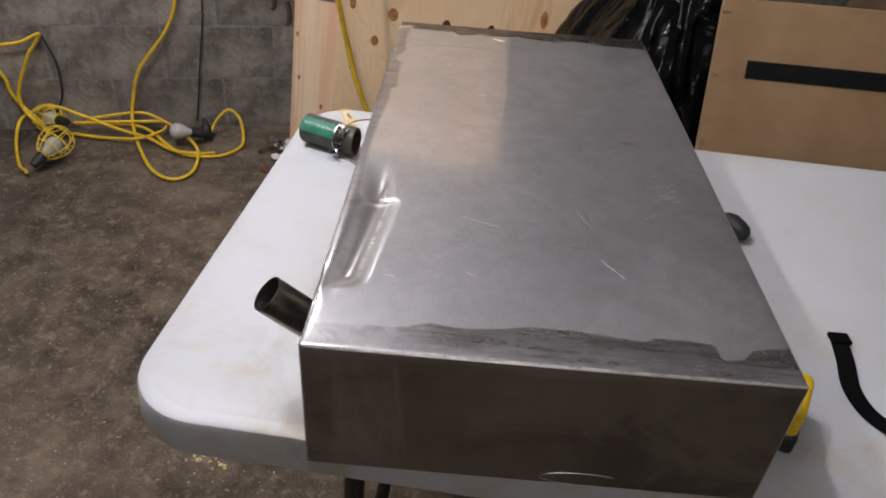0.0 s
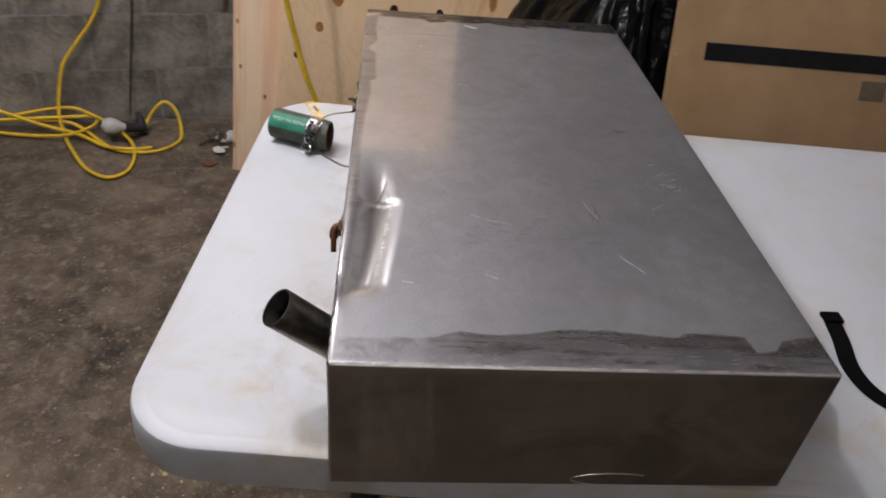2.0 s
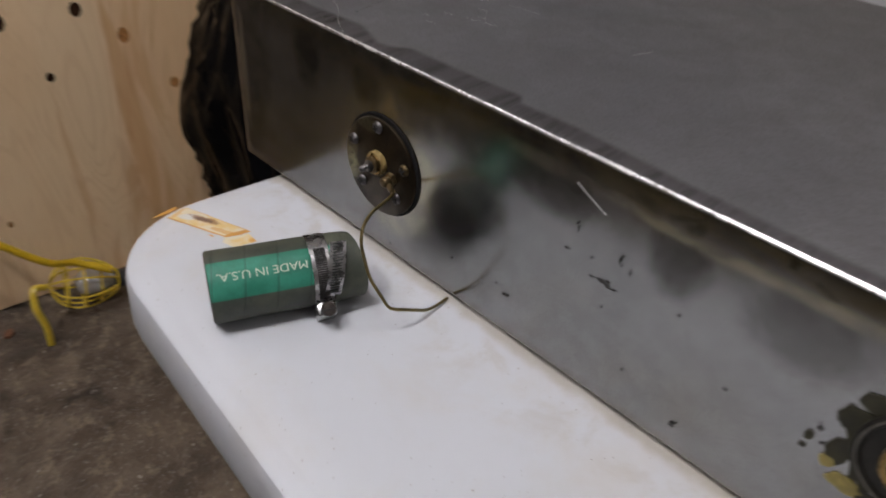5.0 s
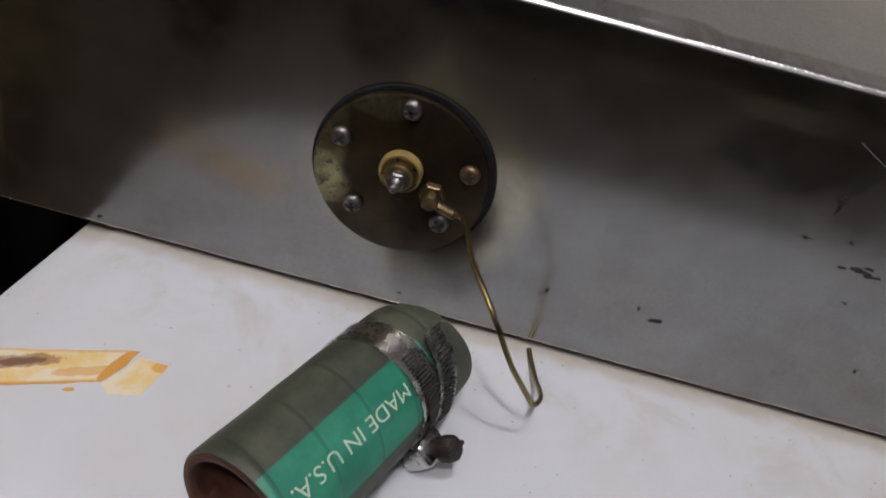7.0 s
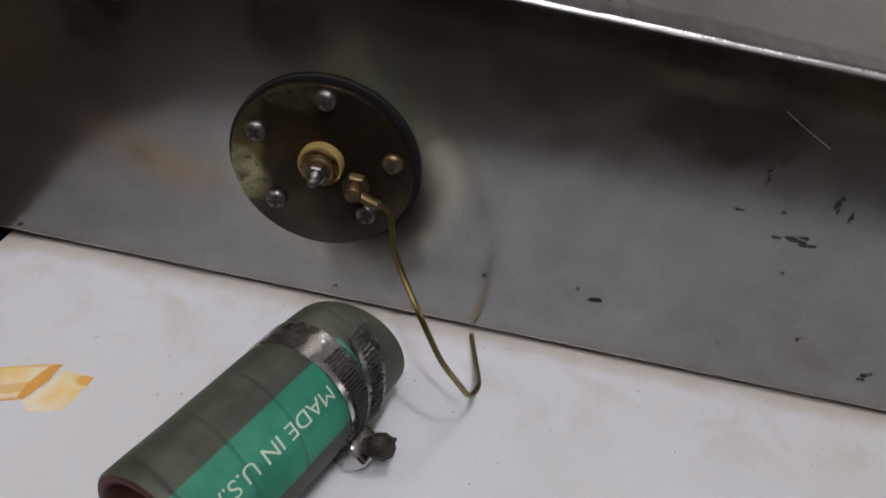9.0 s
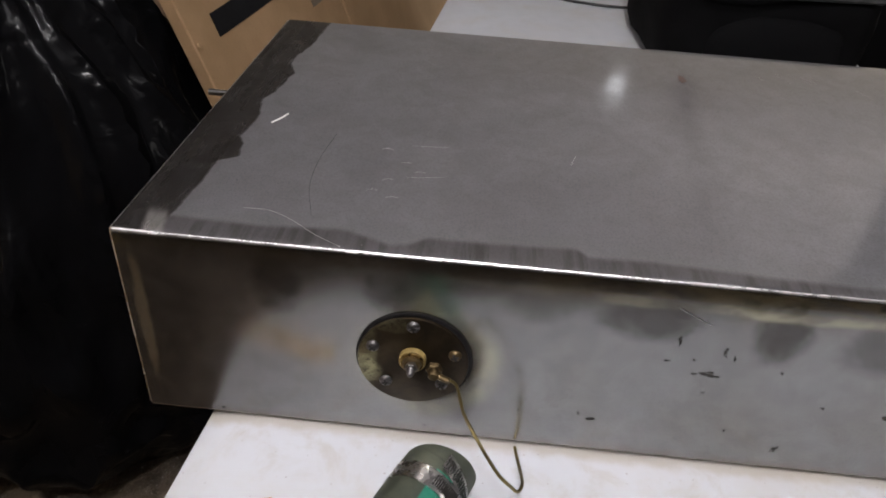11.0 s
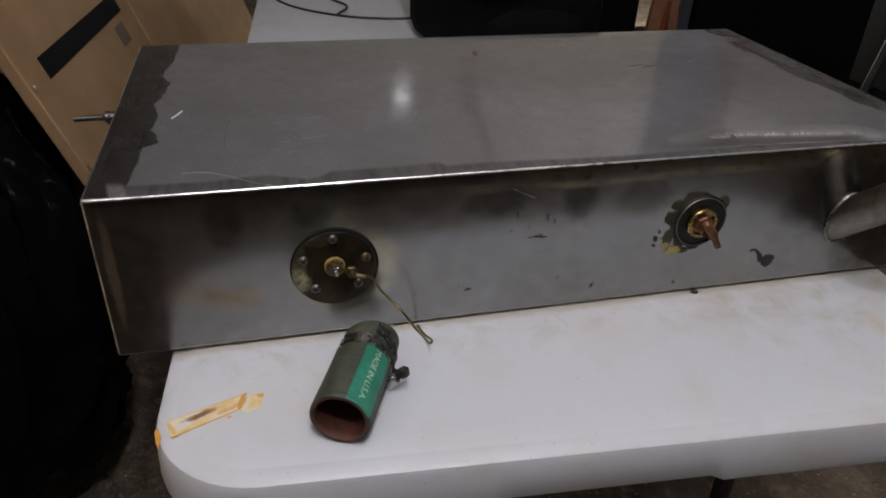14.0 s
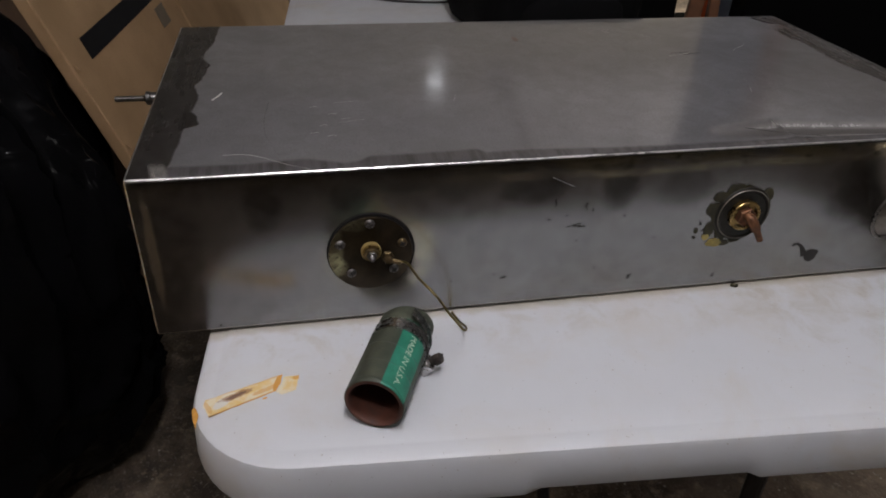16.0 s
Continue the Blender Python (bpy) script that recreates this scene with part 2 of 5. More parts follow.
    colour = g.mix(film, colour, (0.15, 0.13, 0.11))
    colour = g.mix(soot_and_shade, colour, (0.04, 0.034, 0.027))
    colour = g.mix(streak, colour, (0.55, 0.5, 0.38))
    colour = g.mix(g.math("MULTIPLY", olive, 0.7), colour, (0.33, 0.28, 0.15))
    # a pale welded line below the seam, with olive clots on it
    weld = g.math("SUBTRACT", g.math("ADD", z, g.math("MULTIPLY", g.math("SUBTRACT", g.noise(9, 3, None, 0.5), 0.5), 0.016)), 0.14)
    line = g.math("MULTIPLY", g.range(g.math("ABSOLUTE", weld), 0.006, 0.0015), g.math("MULTIPLY", g.range(y, 0.15, 0.18), g.range(y, 0.6, 0.44, 0.0, 1.0)))
    colour = g.mix(g.math("MULTIPLY", g.math("MULTIPLY", side, line), g.range(g.noise(18, 4, g.stretch(1, 1, 2), 0.6), 0.4, 0.6, 0.15, 0.75)), colour, (0.62, 0.58, 0.42))
    clot = g.math("MULTIPLY", g.range(g.math("ABSOLUTE", g.math("SUBTRACT", z, 0.147)), 0.011, 0.004), g.range(g.noise(38, 4, g.stretch(1, 1, 1.6), 0.6, 0.5), 0.55, 0.62))
    colour = g.mix(g.math("MULTIPLY", g.math("MULTIPLY", side, clot), g.range(y, 0.5, 0.36, 0.0, 0.8)), colour, (0.06, 0.05, 0.018))
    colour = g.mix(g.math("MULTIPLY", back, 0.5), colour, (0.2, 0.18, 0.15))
    colour = g.mix(g.math("MULTIPLY", ring, 0.62), colour, (0.62, 0.57, 0.4))
    speck = g.math("MULTIPLY", g.range(g.cells(85), 0.07, 0.03), g.range(g.noise(11), 0.52, 0.6))
    colour = g.mix(g.math("MULTIPLY", speck, 0.6), colour, (0.08, 0.07, 0.06))
    mottle = g.range(g.noise(34, 5, None, 0.65, 0.7), 0.36, 0.66)
    colour = g.mix(g.math("MULTIPLY", mottle, 0.24), colour, (0.3, 0.29, 0.29))
    dust = g.range(g.noise(650, 3, None, 0.7), 0.42, 0.68)
    colour = g.mix(g.math("MULTIPLY", dust, 0.2), colour, (0.1, 0.095, 0.09))
    hair = g.range(g.noise(1.0, 4, g.stretch(60, 60, 900), 0.75), 0.6, 0.74)
    colour = g.mix(g.math("MULTIPLY", g.math("MULTIPLY", hair, g.math("SUBTRACT", 1.0, top)), 0.25), colour, (0.34, 0.33, 0.32))
    colour = g.mix(g.math("MULTIPLY", edge, g.range(g.noise(50, 3), 0.3, 0.6, 0.5, 1.0)), colour, (0.74, 0.73, 0.72))
    rough = g.math("ADD", g.range(brushed, 0.3, 0.7, 0.075, 0.1), g.math("MULTIPLY", cloud, 0.035))
    rough = g.math("ADD", rough, g.math("MULTIPLY", band, 0.2))
    rough = g.math("ADD", rough, g.math("ADD", g.math("ADD", g.math("MULTIPLY", side, 0.085), g.math("MULTIPLY", front, 0.2)), g.math("MULTIPLY", mottle, 0.03)))
    # the dented spot beside the seam is rubbed dull
    dull = g.math("MULTIPLY", hollow, g.range(inside, -0.001, 0.006))
    rough = g.math("ADD", rough, g.math("ADD", g.math("MULTIPLY", edge, 0.07), g.math("MULTIPLY", dull, 0.09)))
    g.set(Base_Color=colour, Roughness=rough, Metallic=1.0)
    # the brushing also scatters part of the light far more widely
    wide = g.tree.nodes.new("ShaderNodeBsdfPrincipled")
    g.put(wide.inputs["Base Color"], colour)
    wide.inputs["Metallic"].default_value, wide.inputs["Roughness"].default_value = 1.0, 0.6
    both = g.tree.nodes.new("ShaderNodeMixShader")
    keen = g.math("SUBTRACT", 1.0, g.math("MULTIPLY", band, 0.6))
    g.put(both.inputs[0], g.math("MULTIPLY", keen, g.math("ADD", 0.1, g.math("MULTIPLY", top, 0.39))))
    g.tree.links.new(g.bsdf.outputs[0], both.inputs[1])
    g.tree.links.new(wide.outputs[0], both.inputs[2])
    g.tree.links.new(both.outputs[0], g.tree.nodes["Material Output"].inputs[0])
    return g.mat


def table_plastic():
    g = Nodes("white_moulded_plastic")
    x, y, z = g.axes()
    grime = g.range(g.noise(9, 5, None, 0.65, 0.5), 0.44, 0.74)
    near = g.range(g.math("ADD", y, g.math("MULTIPLY", g.noise(12), 0.2)), 0.42, 0.2)
    dots = g.range(g.cells(95), 0.1, 0.05)
    spots = g.math("MULTIPLY", dots, g.range(g.noise(14), 0.48, 0.58))
    colour = g.mix(g.noise(4, 3), (0.49, 0.51, 0.54), (0.55, 0.57, 0.6))
    colour = g.mix(g.math("MULTIPLY", grime, g.math("ADD", 0.34, g.math("MULTIPLY", near, 0.66))), colour, (0.47, 0.42, 0.34))
    colour = g.mix(g.math("MULTIPLY", spots, 0.5), colour, (0.25, 0.2, 0.16))
    sx, sy = g.math("DIVIDE", g.math("SUBTRACT", x, 0.17), 0.08), g.math("DIVIDE", g.math("SUBTRACT", y, 0.17), 0.11)
    spill = g.math("ADD", g.math("MULTIPLY", sx, sx), g.math("MULTIPLY", sy, sy))
    spill = g.range(g.math("ADD", spill, g.math("MULTIPLY", g.math("SUBTRACT", g.noise(28, 5, None, 0.65, 0.6), 0.5), 5.0)), 1.0, -1.0, 0.0, 0.5)
    colour = g.mix(spill, colour, (0.35, 0.32, 0.255))
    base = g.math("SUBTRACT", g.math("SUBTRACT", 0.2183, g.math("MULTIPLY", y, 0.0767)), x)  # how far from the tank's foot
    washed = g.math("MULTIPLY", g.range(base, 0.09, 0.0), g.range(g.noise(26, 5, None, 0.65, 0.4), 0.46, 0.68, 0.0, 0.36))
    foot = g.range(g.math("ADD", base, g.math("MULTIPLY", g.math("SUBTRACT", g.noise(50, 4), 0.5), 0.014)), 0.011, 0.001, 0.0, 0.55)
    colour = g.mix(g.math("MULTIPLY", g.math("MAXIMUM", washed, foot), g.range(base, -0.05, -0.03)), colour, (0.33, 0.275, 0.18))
    fleck = g.math("MULTIPLY", g.range(g.cells(210), 0.13, 0.06), g.range(g.noise(33), 0.55, 0.62))
    colour = g.mix(g.math("MULTIPLY", fleck, 0.65), colour, (0.16, 0.13, 0.1))
    g.set(Base_Color=colour, Roughness=g.range(g.noise(40, 3), 0.3, 0.7, 0.36, 0.5), Specular_IOR_Level=0.4)
    g.bump(g.noise(900, 2), 0.15, 0.0003)
    return g.mat


def floor_concrete():
    g = Nodes("stained_concrete_floor")
    big = g.range(g.noise(1.6, 6, None, 0.68, 0.2), 0.35, 0.66)
    mid = g.range(g.noise(9, 5, None, 0.7, 0.3), 0.35, 0.7)
    fine = g.noise(130, 4, None, 0.7)
    colour = g.mix(big, (0.026, 0.018, 0.012), (0.135, 0.101, 0.07))
    colour = g.mix(g.math("MULTIPLY", mid, 0.7), colour, (0.2, 0.152, 0.106))
    colour = g.mix(g.range(fine, 0.55, 0.7, 0, 0.5), colour, (0.34, 0.31, 0.28))
    colour = g.mix(g.range(g.noise(4.2, 6, None, 0.68, 0.25), 0.48, 0.66, 0, 0.7), colour, (0.045, 0.034, 0.026))
    colour = g.mix(g.range(g.noise(28, 5, None, 0.7, 0.2), 0.52, 0.7, 0, 0.6), colour, (0.3, 0.235, 0.165))
    chips = g.math("MULTIPLY", g.range(g.cells(48), 0.16, 0.1), g.range(g.noise(21), 0.5, 0.58))
    colour = g.mix(g.math("MULTIPLY", chips, 0.6), colour, (0.45, 0.42, 0.37))
    g.set(Base_Color=colour, Roughness=g.range(mid, 0, 1, 0.9, 0.72))
    g.bump(g.math("ADD", g.math("MULTIPLY", fine, 0.5), mid), 1.0, 0.007)
    return g.mat


def block_concrete():
    g = Nodes("grey_concrete_block")
    n = g.noise(7, 6, None, 0.7, 0.1)
    tone = g.range(g.chance(), 0, 1, 0.86, 1.12)
    colour = g.mix(g.range(n, 0.38, 0.62), (0.125, 0.107, 0.09), (0.32, 0.286, 0.244))
    colour = g.mix(g.range(g.noise(24, 5, None, 0.7, 0.5), 0.42, 0.66, 0, 0.6), colour, (0.21, 0.188, 0.163))
    colour = g.mix(g.range(g.noise(60, 4, None, 0.7), 0.56, 0.68, 0, 0.6), colour, (0.095, 0.083, 0.07))
    colour = g.mix(g.range(g.noise(2.2, 4, None, 0.6, 0.8), 0.48, 0.66, 0, 0.8), colour, (0.085, 0.077, 0.071))
    flakes = g.math("MULTIPLY", g.range(g.cells(75), 0.18, 0.1), g.range(g.noise(9), 0.52, 0.6))
    colour = g.mix(g.math("MULTIPLY", flakes, 0.7), colour, (0.5, 0.5, 0.5))
    k = g.tree.nodes.new("ShaderNodeVectorMath")
    k.operation = "SCALE"
    g.put(k.inputs[0], colour)
    g.put(k.inputs["Scale"], tone)
    g.set(Base_Color=k.outputs[0], Roughness=0.9)
    g.bump(g.math("ADD", g.noise(160, 4, None, 0.7), g.math("MULTIPLY", n, 0.6)), 0.8, 0.004)
    return g.mat


def plywood(name, pale, warm, dark, flow=0.34):
    """Rotary-cut softwood face: long wavy figures along z."""
    g = Nodes(name)
    v = g.stretch(1, 1, 0.2)
    w = g.noise(3.4, 2, g.stretch(1, 1, flow), 0.45, 1.6 * flow / 0.34)
    lines = g.range(g.math("SINE", g.math("MULTIPLY", w, 135.0)), 0.4, 1.0)
    lines = g.math("MULTIPLY", lines, g.range(g.noise(2.6, 3), 0.35, 0.6, 0.25, 1.0))
    patch = g.range(g.noise(3.2, 3, v), 0.42, 0.66)
    fine = g.noise(1.0, 3, g.stretch(700, 700, 12), 0.6)
    colour = g.mix(patch, pale, warm)
    flame = g.range(g.noise(6.5, 3, g.stretch(1, 1, 0.22), 0.5, 0.8), 0.6, 0.7)
    colour = g.mix(g.math("MULTIPLY", flame, 0.7), colour, (0.58, 0.33, 0.15))
    tongue = g.range(g.noise(15, 4, g.stretch(1, 1, 0.16), 0.6, 1.2), 0.57, 0.68)
    colour = g.mix(g.math("MULTIPLY", tongue, 0.5), colour, (0.56, 0.31, 0.14))
    colour = g.mix(g.math("MULTIPLY", lines, 0.17), colour, dark)
    colour = g.mix(g.range(fine, 0.5, 0.75, 0, 0.35), colour, dark)
    if flow < 0.1:
        colour = g.mix(g.range(g.noise(1.0, 4, g.stretch(38, 38, 0.9), 0.6), 0.46, 0.6, 0.0, 0.6), colour, (0.64, 0.36, 0.2))
        colour = g.mix(g.range(g.axes()[0], 0.008, 0.02, 0.0, 0.4), colour, (0.78, 0.5, 0.34))
    blot = g.range(g.noise(7.5, 3, g.stretch(1, 1, 0.35), 0.5, 0.8), 0.6, 0.72)
    colour = g.mix(g.math("MULTIPLY", blot, 0.28), colour, dark)
    g.set(Base_Color=colour, Roughness=0.62, Specular_IOR_Level=0.3)
    g.bump(fine, 0.2, 0.0006)
    return g.mat


def cardboard():
    g = Nodes("brown_corrugated_cardboard")
    rib = g.math("SINE", g.math("MULTIPLY", g.axes()[2], 1100.0))
    colour = g.mix(g.range(g.noise(7, 4), 0.3, 0.7), (0.25, 0.158, 0.08), (0.33, 0.212, 0.115))
    colour = g.mix(g.range(g.noise(220, 3), 0.5, 0.8, 0, 0.3), colour, (0.2, 0.12, 0.06))
    colour = g.mix(g.range(g.noise(2.5, 3, None, 0.5, 0.6), 0.58, 0.72, 0, 0.5), colour, (0.16, 0.1, 0.06))
    g.set(Base_Color=colour, Roughness=0.78, Specular_IOR_Level=0.25)
    g.bump(g.math("ADD", g.math("MULTIPLY", rib, 0.05), g.noise(25, 3)), 0.25, 0.0015)
    return g.mat


def bag_film():
    g = Nodes("black_bin_liner_film")
    crease = g.noise(4.0, 2, g.stretch(1, 1, 0.4), 0.45, 2.2)
    g.set(Base_Color=(0.003, 0.003, 0.0034), Roughness=g.range(g.noise(9, 2), 0.3, 0.7, 0.12, 0.22), Specular_IOR_Level=0.5, IOR=1.14)
    g.bump(g.math("ADD", crease, g.math("MULTIPLY", g.noise(14, 2, None, 0.5, 1.8), 0.1)), 0.7, 0.04)
    return g.mat


def sender_brass():
    """Yellow-zinc plate under a brown varnish of old fuel."""
    g = Nodes("tarnished_brass_plate")
    x, y, z = g.axes()
    def patch(cx, cy, rx, ry, much):
        dx, dy = g.math("DIVIDE", g.math("SUBTRACT", x, cx), rx), g.math("DIVIDE", g.math("SUBTRACT", y, cy), ry)
        far = g.math("ADD", g.math("ADD", g.math("MULTIPLY", dx, dx), g.math("MULTIPLY", dy, dy)), g.math("MULTIPLY", g.math("SUBTRACT", g.noise(70, 4), 0.5), 1.6))
        return g.range(far, 1.4, 0.3, 0.0, much)

    wear = g.math("MAXIMUM", patch(0.033, 0.009, 0.012, 0.014, 0.95), g.math("MAXIMUM", patch(0.012, -0.03, 0.014, 0.006, 0.2), patch(0.03, 0.0, 0.008, 0.03, 0.3)))
    wear = g.math("MULTIPLY", wear, g.range(g.noise(260, 4, None, 0.65), 0.36, 0.5, 0.25, 1.0))
    brown = g.range(g.noise(45, 5, None, 0.6, 0.4), 0.3, 0.7)
    colour = g.mix(brown, (0.021, 0.0145, 0.009), (0.052, 0.037, 0.02))
    colour = g.mix(wear, colour, g.mix(g.range(g.noise(120, 4), 0.35, 0.68), (0.15, 0.135, 0.075), (0.33, 0.32, 0.18)))
    g.set(Base_Color=colour, Metallic=g.range(wear, 0, 1, 0.85, 0.6), Roughness=g.range(brown, 0, 1, 0.5, 0.34))
    g.bump(g.noise(300, 3), 0.2, 0.0003)
    return g.mat


def hose_rubber():
    """Cloth-wrapped rubber: local x runs along the hose, a green stripe along one flank."""
    g = Nodes("green_wrapped_rubber")
    x, y, z = g.axes()
    ang = g.math("ARCTAN2", z, y)
    stripe = g.math("MULTIPLY", g.math("MULTIPLY", g.range(ang, 0.24, 0.28), g.range(ang, 1.36, 1.32)), g.range(x, -0.08, -0.079))
    turn = g.math("FRACT", g.math("ADD", g.math("MULTIPLY", x, 48.0), g.math("MULTIPLY", ang, 0.16)))
    lap = g.range(turn, 0.0, 0.1)
    dirt = g.range(g.noise(70, 4, None, 0.6), 0.35, 0.7)
    colour = g.mix(dirt, (0.034, 0.04, 0.028), (0.068, 0.074, 0.05))
    bright = g.mix(dirt, (0.01, 0.15, 0.092), (0.028, 0.225, 0.145))
    colour = g.mix(stripe, colour, bright)
    colour = g.mix(g.math("SUBTRACT", 0.4, g.math("MULTIPLY", lap, 0.4)), colour, (0.02, 0.025, 0.02))
    g.set(Base_Color=colour, Roughness=g.range(dirt, 0, 1, 0.5, 0.65))
    g.bump(g.math("ADD", lap, g.math("MULTIPLY", g.noise(500, 2), 0.25)), 0.5, 0.0006)
    return g.mat


def tape_film():
    """Old tape: pale and crazed inside, amber along its rims, burnt brown in one blotch, torn open in one place."""
    g = Nodes("yellowed_tape_film")
    x, y, z = g.axes()
    ragged = g.math("MULTIPLY", g.math("SUBTRACT", g.noise(110, 4, None, 0.6), 0.5), 1.5)

    def spot(cx, cy, rx, ry, lean=0.0, rag=1.0):
        across = g.math("SUBTRACT", y, cy)
        dx = g.math("DIVIDE", g.math("SUBTRACT", g.math("SUBTRACT", x, cx), g.math("MULTIPLY", across, lean)), rx)
        dy = g.math("DIVIDE", across, ry)
        far = g.math("ADD", g.math("ADD", g.math("MULTIPLY", dx, dx), g.math("MULTIPLY", dy, dy)), g.math("MULTIPLY", ragged, rag))
        return g.range(far, 1.25, 0.75)

    amber = g.mix(g.noise(90, 4), (0.5, 0.2, 0.02), (0.62, 0.33, 0.06))
    colour = g.mix(g.range(g.noise(60, 4, None, 0.6), 0.38, 0.62), (0.66, 0.48, 0.19), (0.66, 0.6, 0.44))
    edge = g.math("ADD", y, g.math("ADD", 0.0062, g.math("MULTIPLY", g.math("ADD", x, 0.034), 0.055)))
    low = g.math("MULTIPLY", g.range(g.math("ABSOLUTE", g.math("ADD", edge, g.math("MULTIPLY", ragged, 0.0006))), 0.0022, 0.0004), g.range(x, 0.019, 0.016))
    high = g.range(g.math("ADD", y, g.math("ADD", g.math("MULTIPLY", x, 0.125), g.math("MULTIPLY", ragged, 0.0009))), 0.0078, 0.0098)
    rim = g.math("MAXIMUM", low, g.math("MULTIPLY", high, 0.7))
    rim = g.math("MAXIMUM", rim, g.math("MAXIMUM", spot(0.025, -0.001, 0.0035, 0.009, 0.8), g.math("MULTIPLY", spot(0.041, -0.004, 0.004, 0.003), 0.8)))
    rim = g.math("MAXIMUM", rim, g.math("MULTIPLY", spot(-0.033, 0.004, 0.002, 0.008), 0.5))
    colour = g.mix(g.math("MULTIPLY", rim, 0.95), colour, amber)
    colour = g.mix(g.math("MULTIPLY", spot(0.012, -0.003, 0.012, 0.0025, 0, 1.4), 0.6), colour, amber)
    colour = g.mix(g.math("MULTIPLY", spot(-0.0225, 0.0025, 0.007, 0.0046, 0.6, 0.4), 0.9), colour, (0.6, 0.6, 0.58))
    colour = g.mix(g.math("MULTIPLY", spot(-0.009, 0.0045, 0.013, 0.0036, 0, 2.4), 0.8), colour, (0.27, 0.13, 0.06))
    colour = g.mix(g.math("MULTIPLY", spot(-0.01, 0.0042, 0.0085, 0.0022, 0, 2.2), 0.75), colour, (0.09, 0.042, 0.03))
    g.set(Base_Color=colour, Roughness=g.range(g.noise(120, 3), 0.3, 0.7, 0.35, 0.55))
    g.bump(g.noise(160, 3), 0.3, 0.0004)
    return g.mat


STEEL = steel_sheet()
TAPEFILM = tape_film()
PLASTIC = table_plastic()
CONCRETE = floor_concrete()
BLOCK = block_concrete()
PLY = plywood("pine_plywood_face", (0.76, 0.57, 0.355), (0.74, 0.49, 0.27), (0.46, 0.25, 0.12))
PINE = plywood("pink_pine_veneer", (0.8, 0.64, 0.45), (0.74, 0.45, 0.28), (0.48, 0.26, 0.13), 0.07)
CARD = cardboard()
FILM = bag_film()
SENDER = sender_brass()
HOSE = hose_rubber()
MORTAR = plain("grey_mortar", (0.22, 0.21, 0.205), 0.95, 0, 0.3, 80, 0.002)
PAINT = plain("pale_wall_paint", (0.5, 0.46, 0.38), 0.8, 0, 0.12, 12, 0.002)
DARKWALL = plain("dark_soot_wall", (0.05, 0.046, 0.042), 0.85, 0, 0.3, 8, 0.003)
SOUTHWALL = plain("grey_basement_wall", (0.22, 0.205, 0.19), 0.85, 0, 0.3, 8, 0.003)
JOIST = plain("whitewashed_ceiling_boards", (0.58, 0.57, 0.6), 0.8, 0, 0.3, 10, 0.003)
TUBE = plain("bare_steel_tube", (0.175, 0.16, 0.14), 0.36, 1.0, 0.35, 90, 0.0004)
TUBE_IN = plain("dark_tube_bore", (0.022, 0.02, 0.018), 0.7, 0.1, 0.3, 90)
WELD = plain("weld_bead", (0.2, 0.19, 0.175), 0.3, 1.0, 0.35, 300, 0.001)
SCREW = plain("dull_screw_steel", (0.14, 0.133, 0.133), 0.42, 1.0, 0.25, 400, 0.0002)
CHROME = plain("bright_screw_steel", (0.4, 0.39, 0.375), 0.34, 1.0, 0.2, 400, 0.0002)
RECESS = plain("screw_recess", (0.02, 0.018, 0.016), 0.7)
BRASS = plain("brass", (0.27, 0.18, 0.07), 0.3, 1.0, 0.3, 250, 0.0003)
DULLBRASS = plain("dirty_brass", (0.14, 0.1, 0.05), 0.42, 0.9, 0.4, 200, 0.0005)
RUSTBRASS = plain("rusty_brass", (0.14, 0.062, 0.03), 0.5, 0.6, 0.55, 160, 0.0008)
FIBRE = plain("yellow_fibre_washer", (0.24, 0.17, 0.055), 0.6, 0, 0.2, 200)
GASKET = plain("black_gasket", (0.012, 0.011, 0.011), 0.8, 0, 0.3, 150, 0.0005, Specular_IOR_Level=0.1)
OLIVE = plain("yellow_olive_sealant", (0.24, 0.19, 0.05), 0.6, 0, 0.3, 200, 0.0006)
GUNK = plain("olive_sealant", (0.028, 0.025, 0.01), 0.75, 0, 0.6, 140, 0.001)
SMUT_SHADE = plain("black_smut_and_shade", (0.02, 0.018, 0.016), 0.6, 0, 0.4, 300)
WIRE = plain("old_brass_wire", (0.22, 0.175, 0.075), 0.36, 1.0, 0.3, 300)
RUSTRED = plain("rust_brown_lining", (0.062, 0.02, 0.011), 0.65, 0, 0.4, 120, 0.001)
CLAMP = plain("stainless_clamp_band", (0.55, 0.54, 0.535), 0.26, 1.0, 0.08, 200)
FLANGE = plain("dark_oily_flange", (0.016, 0.014, 0.011), 0.45, 0.5, 0.4, 120, 0.0005)
DULLSTEEL = plain("dull_grey_steel", (0.16, 0.155, 0.15), 0.35, 1.0, 0.3, 200)
CHIP = plain("bare_white_chip", (0.72, 0.71, 0.69), 0.5, 0.2, 0.1, 200)
CLAMP_DARK = plain("dark_clamp_screw", (0.05, 0.04, 0.035), 0.55, 0.6, 0.5, 200, 0.0006)
SLOT = plain("band_slot", (0.012, 0.016, 0.013), 0.6)
PRINT = plain("cream_print", (0.48, 0.55, 0.43), 0.6, 0, 0.2, 300)
YELLOW = plain("yellow_cord_jacket", (0.72, 0.47, 0.02), 0.42, 0, 0.18, 40, 0.0006)
CAGE = plain("yellow_plastic_guard", (0.75, 0.55, 0.05), 0.4, 0, 0.15, 80)
RUBBER = plain("black_rubber", (0.018, 0.018, 0.019), 0.55, 0, 0.3, 120, 0.0005)
GLASS = plain("frosted_bulb_glass", (0.5, 0.49, 0.48), 0.12, 0, 0.05, 50)
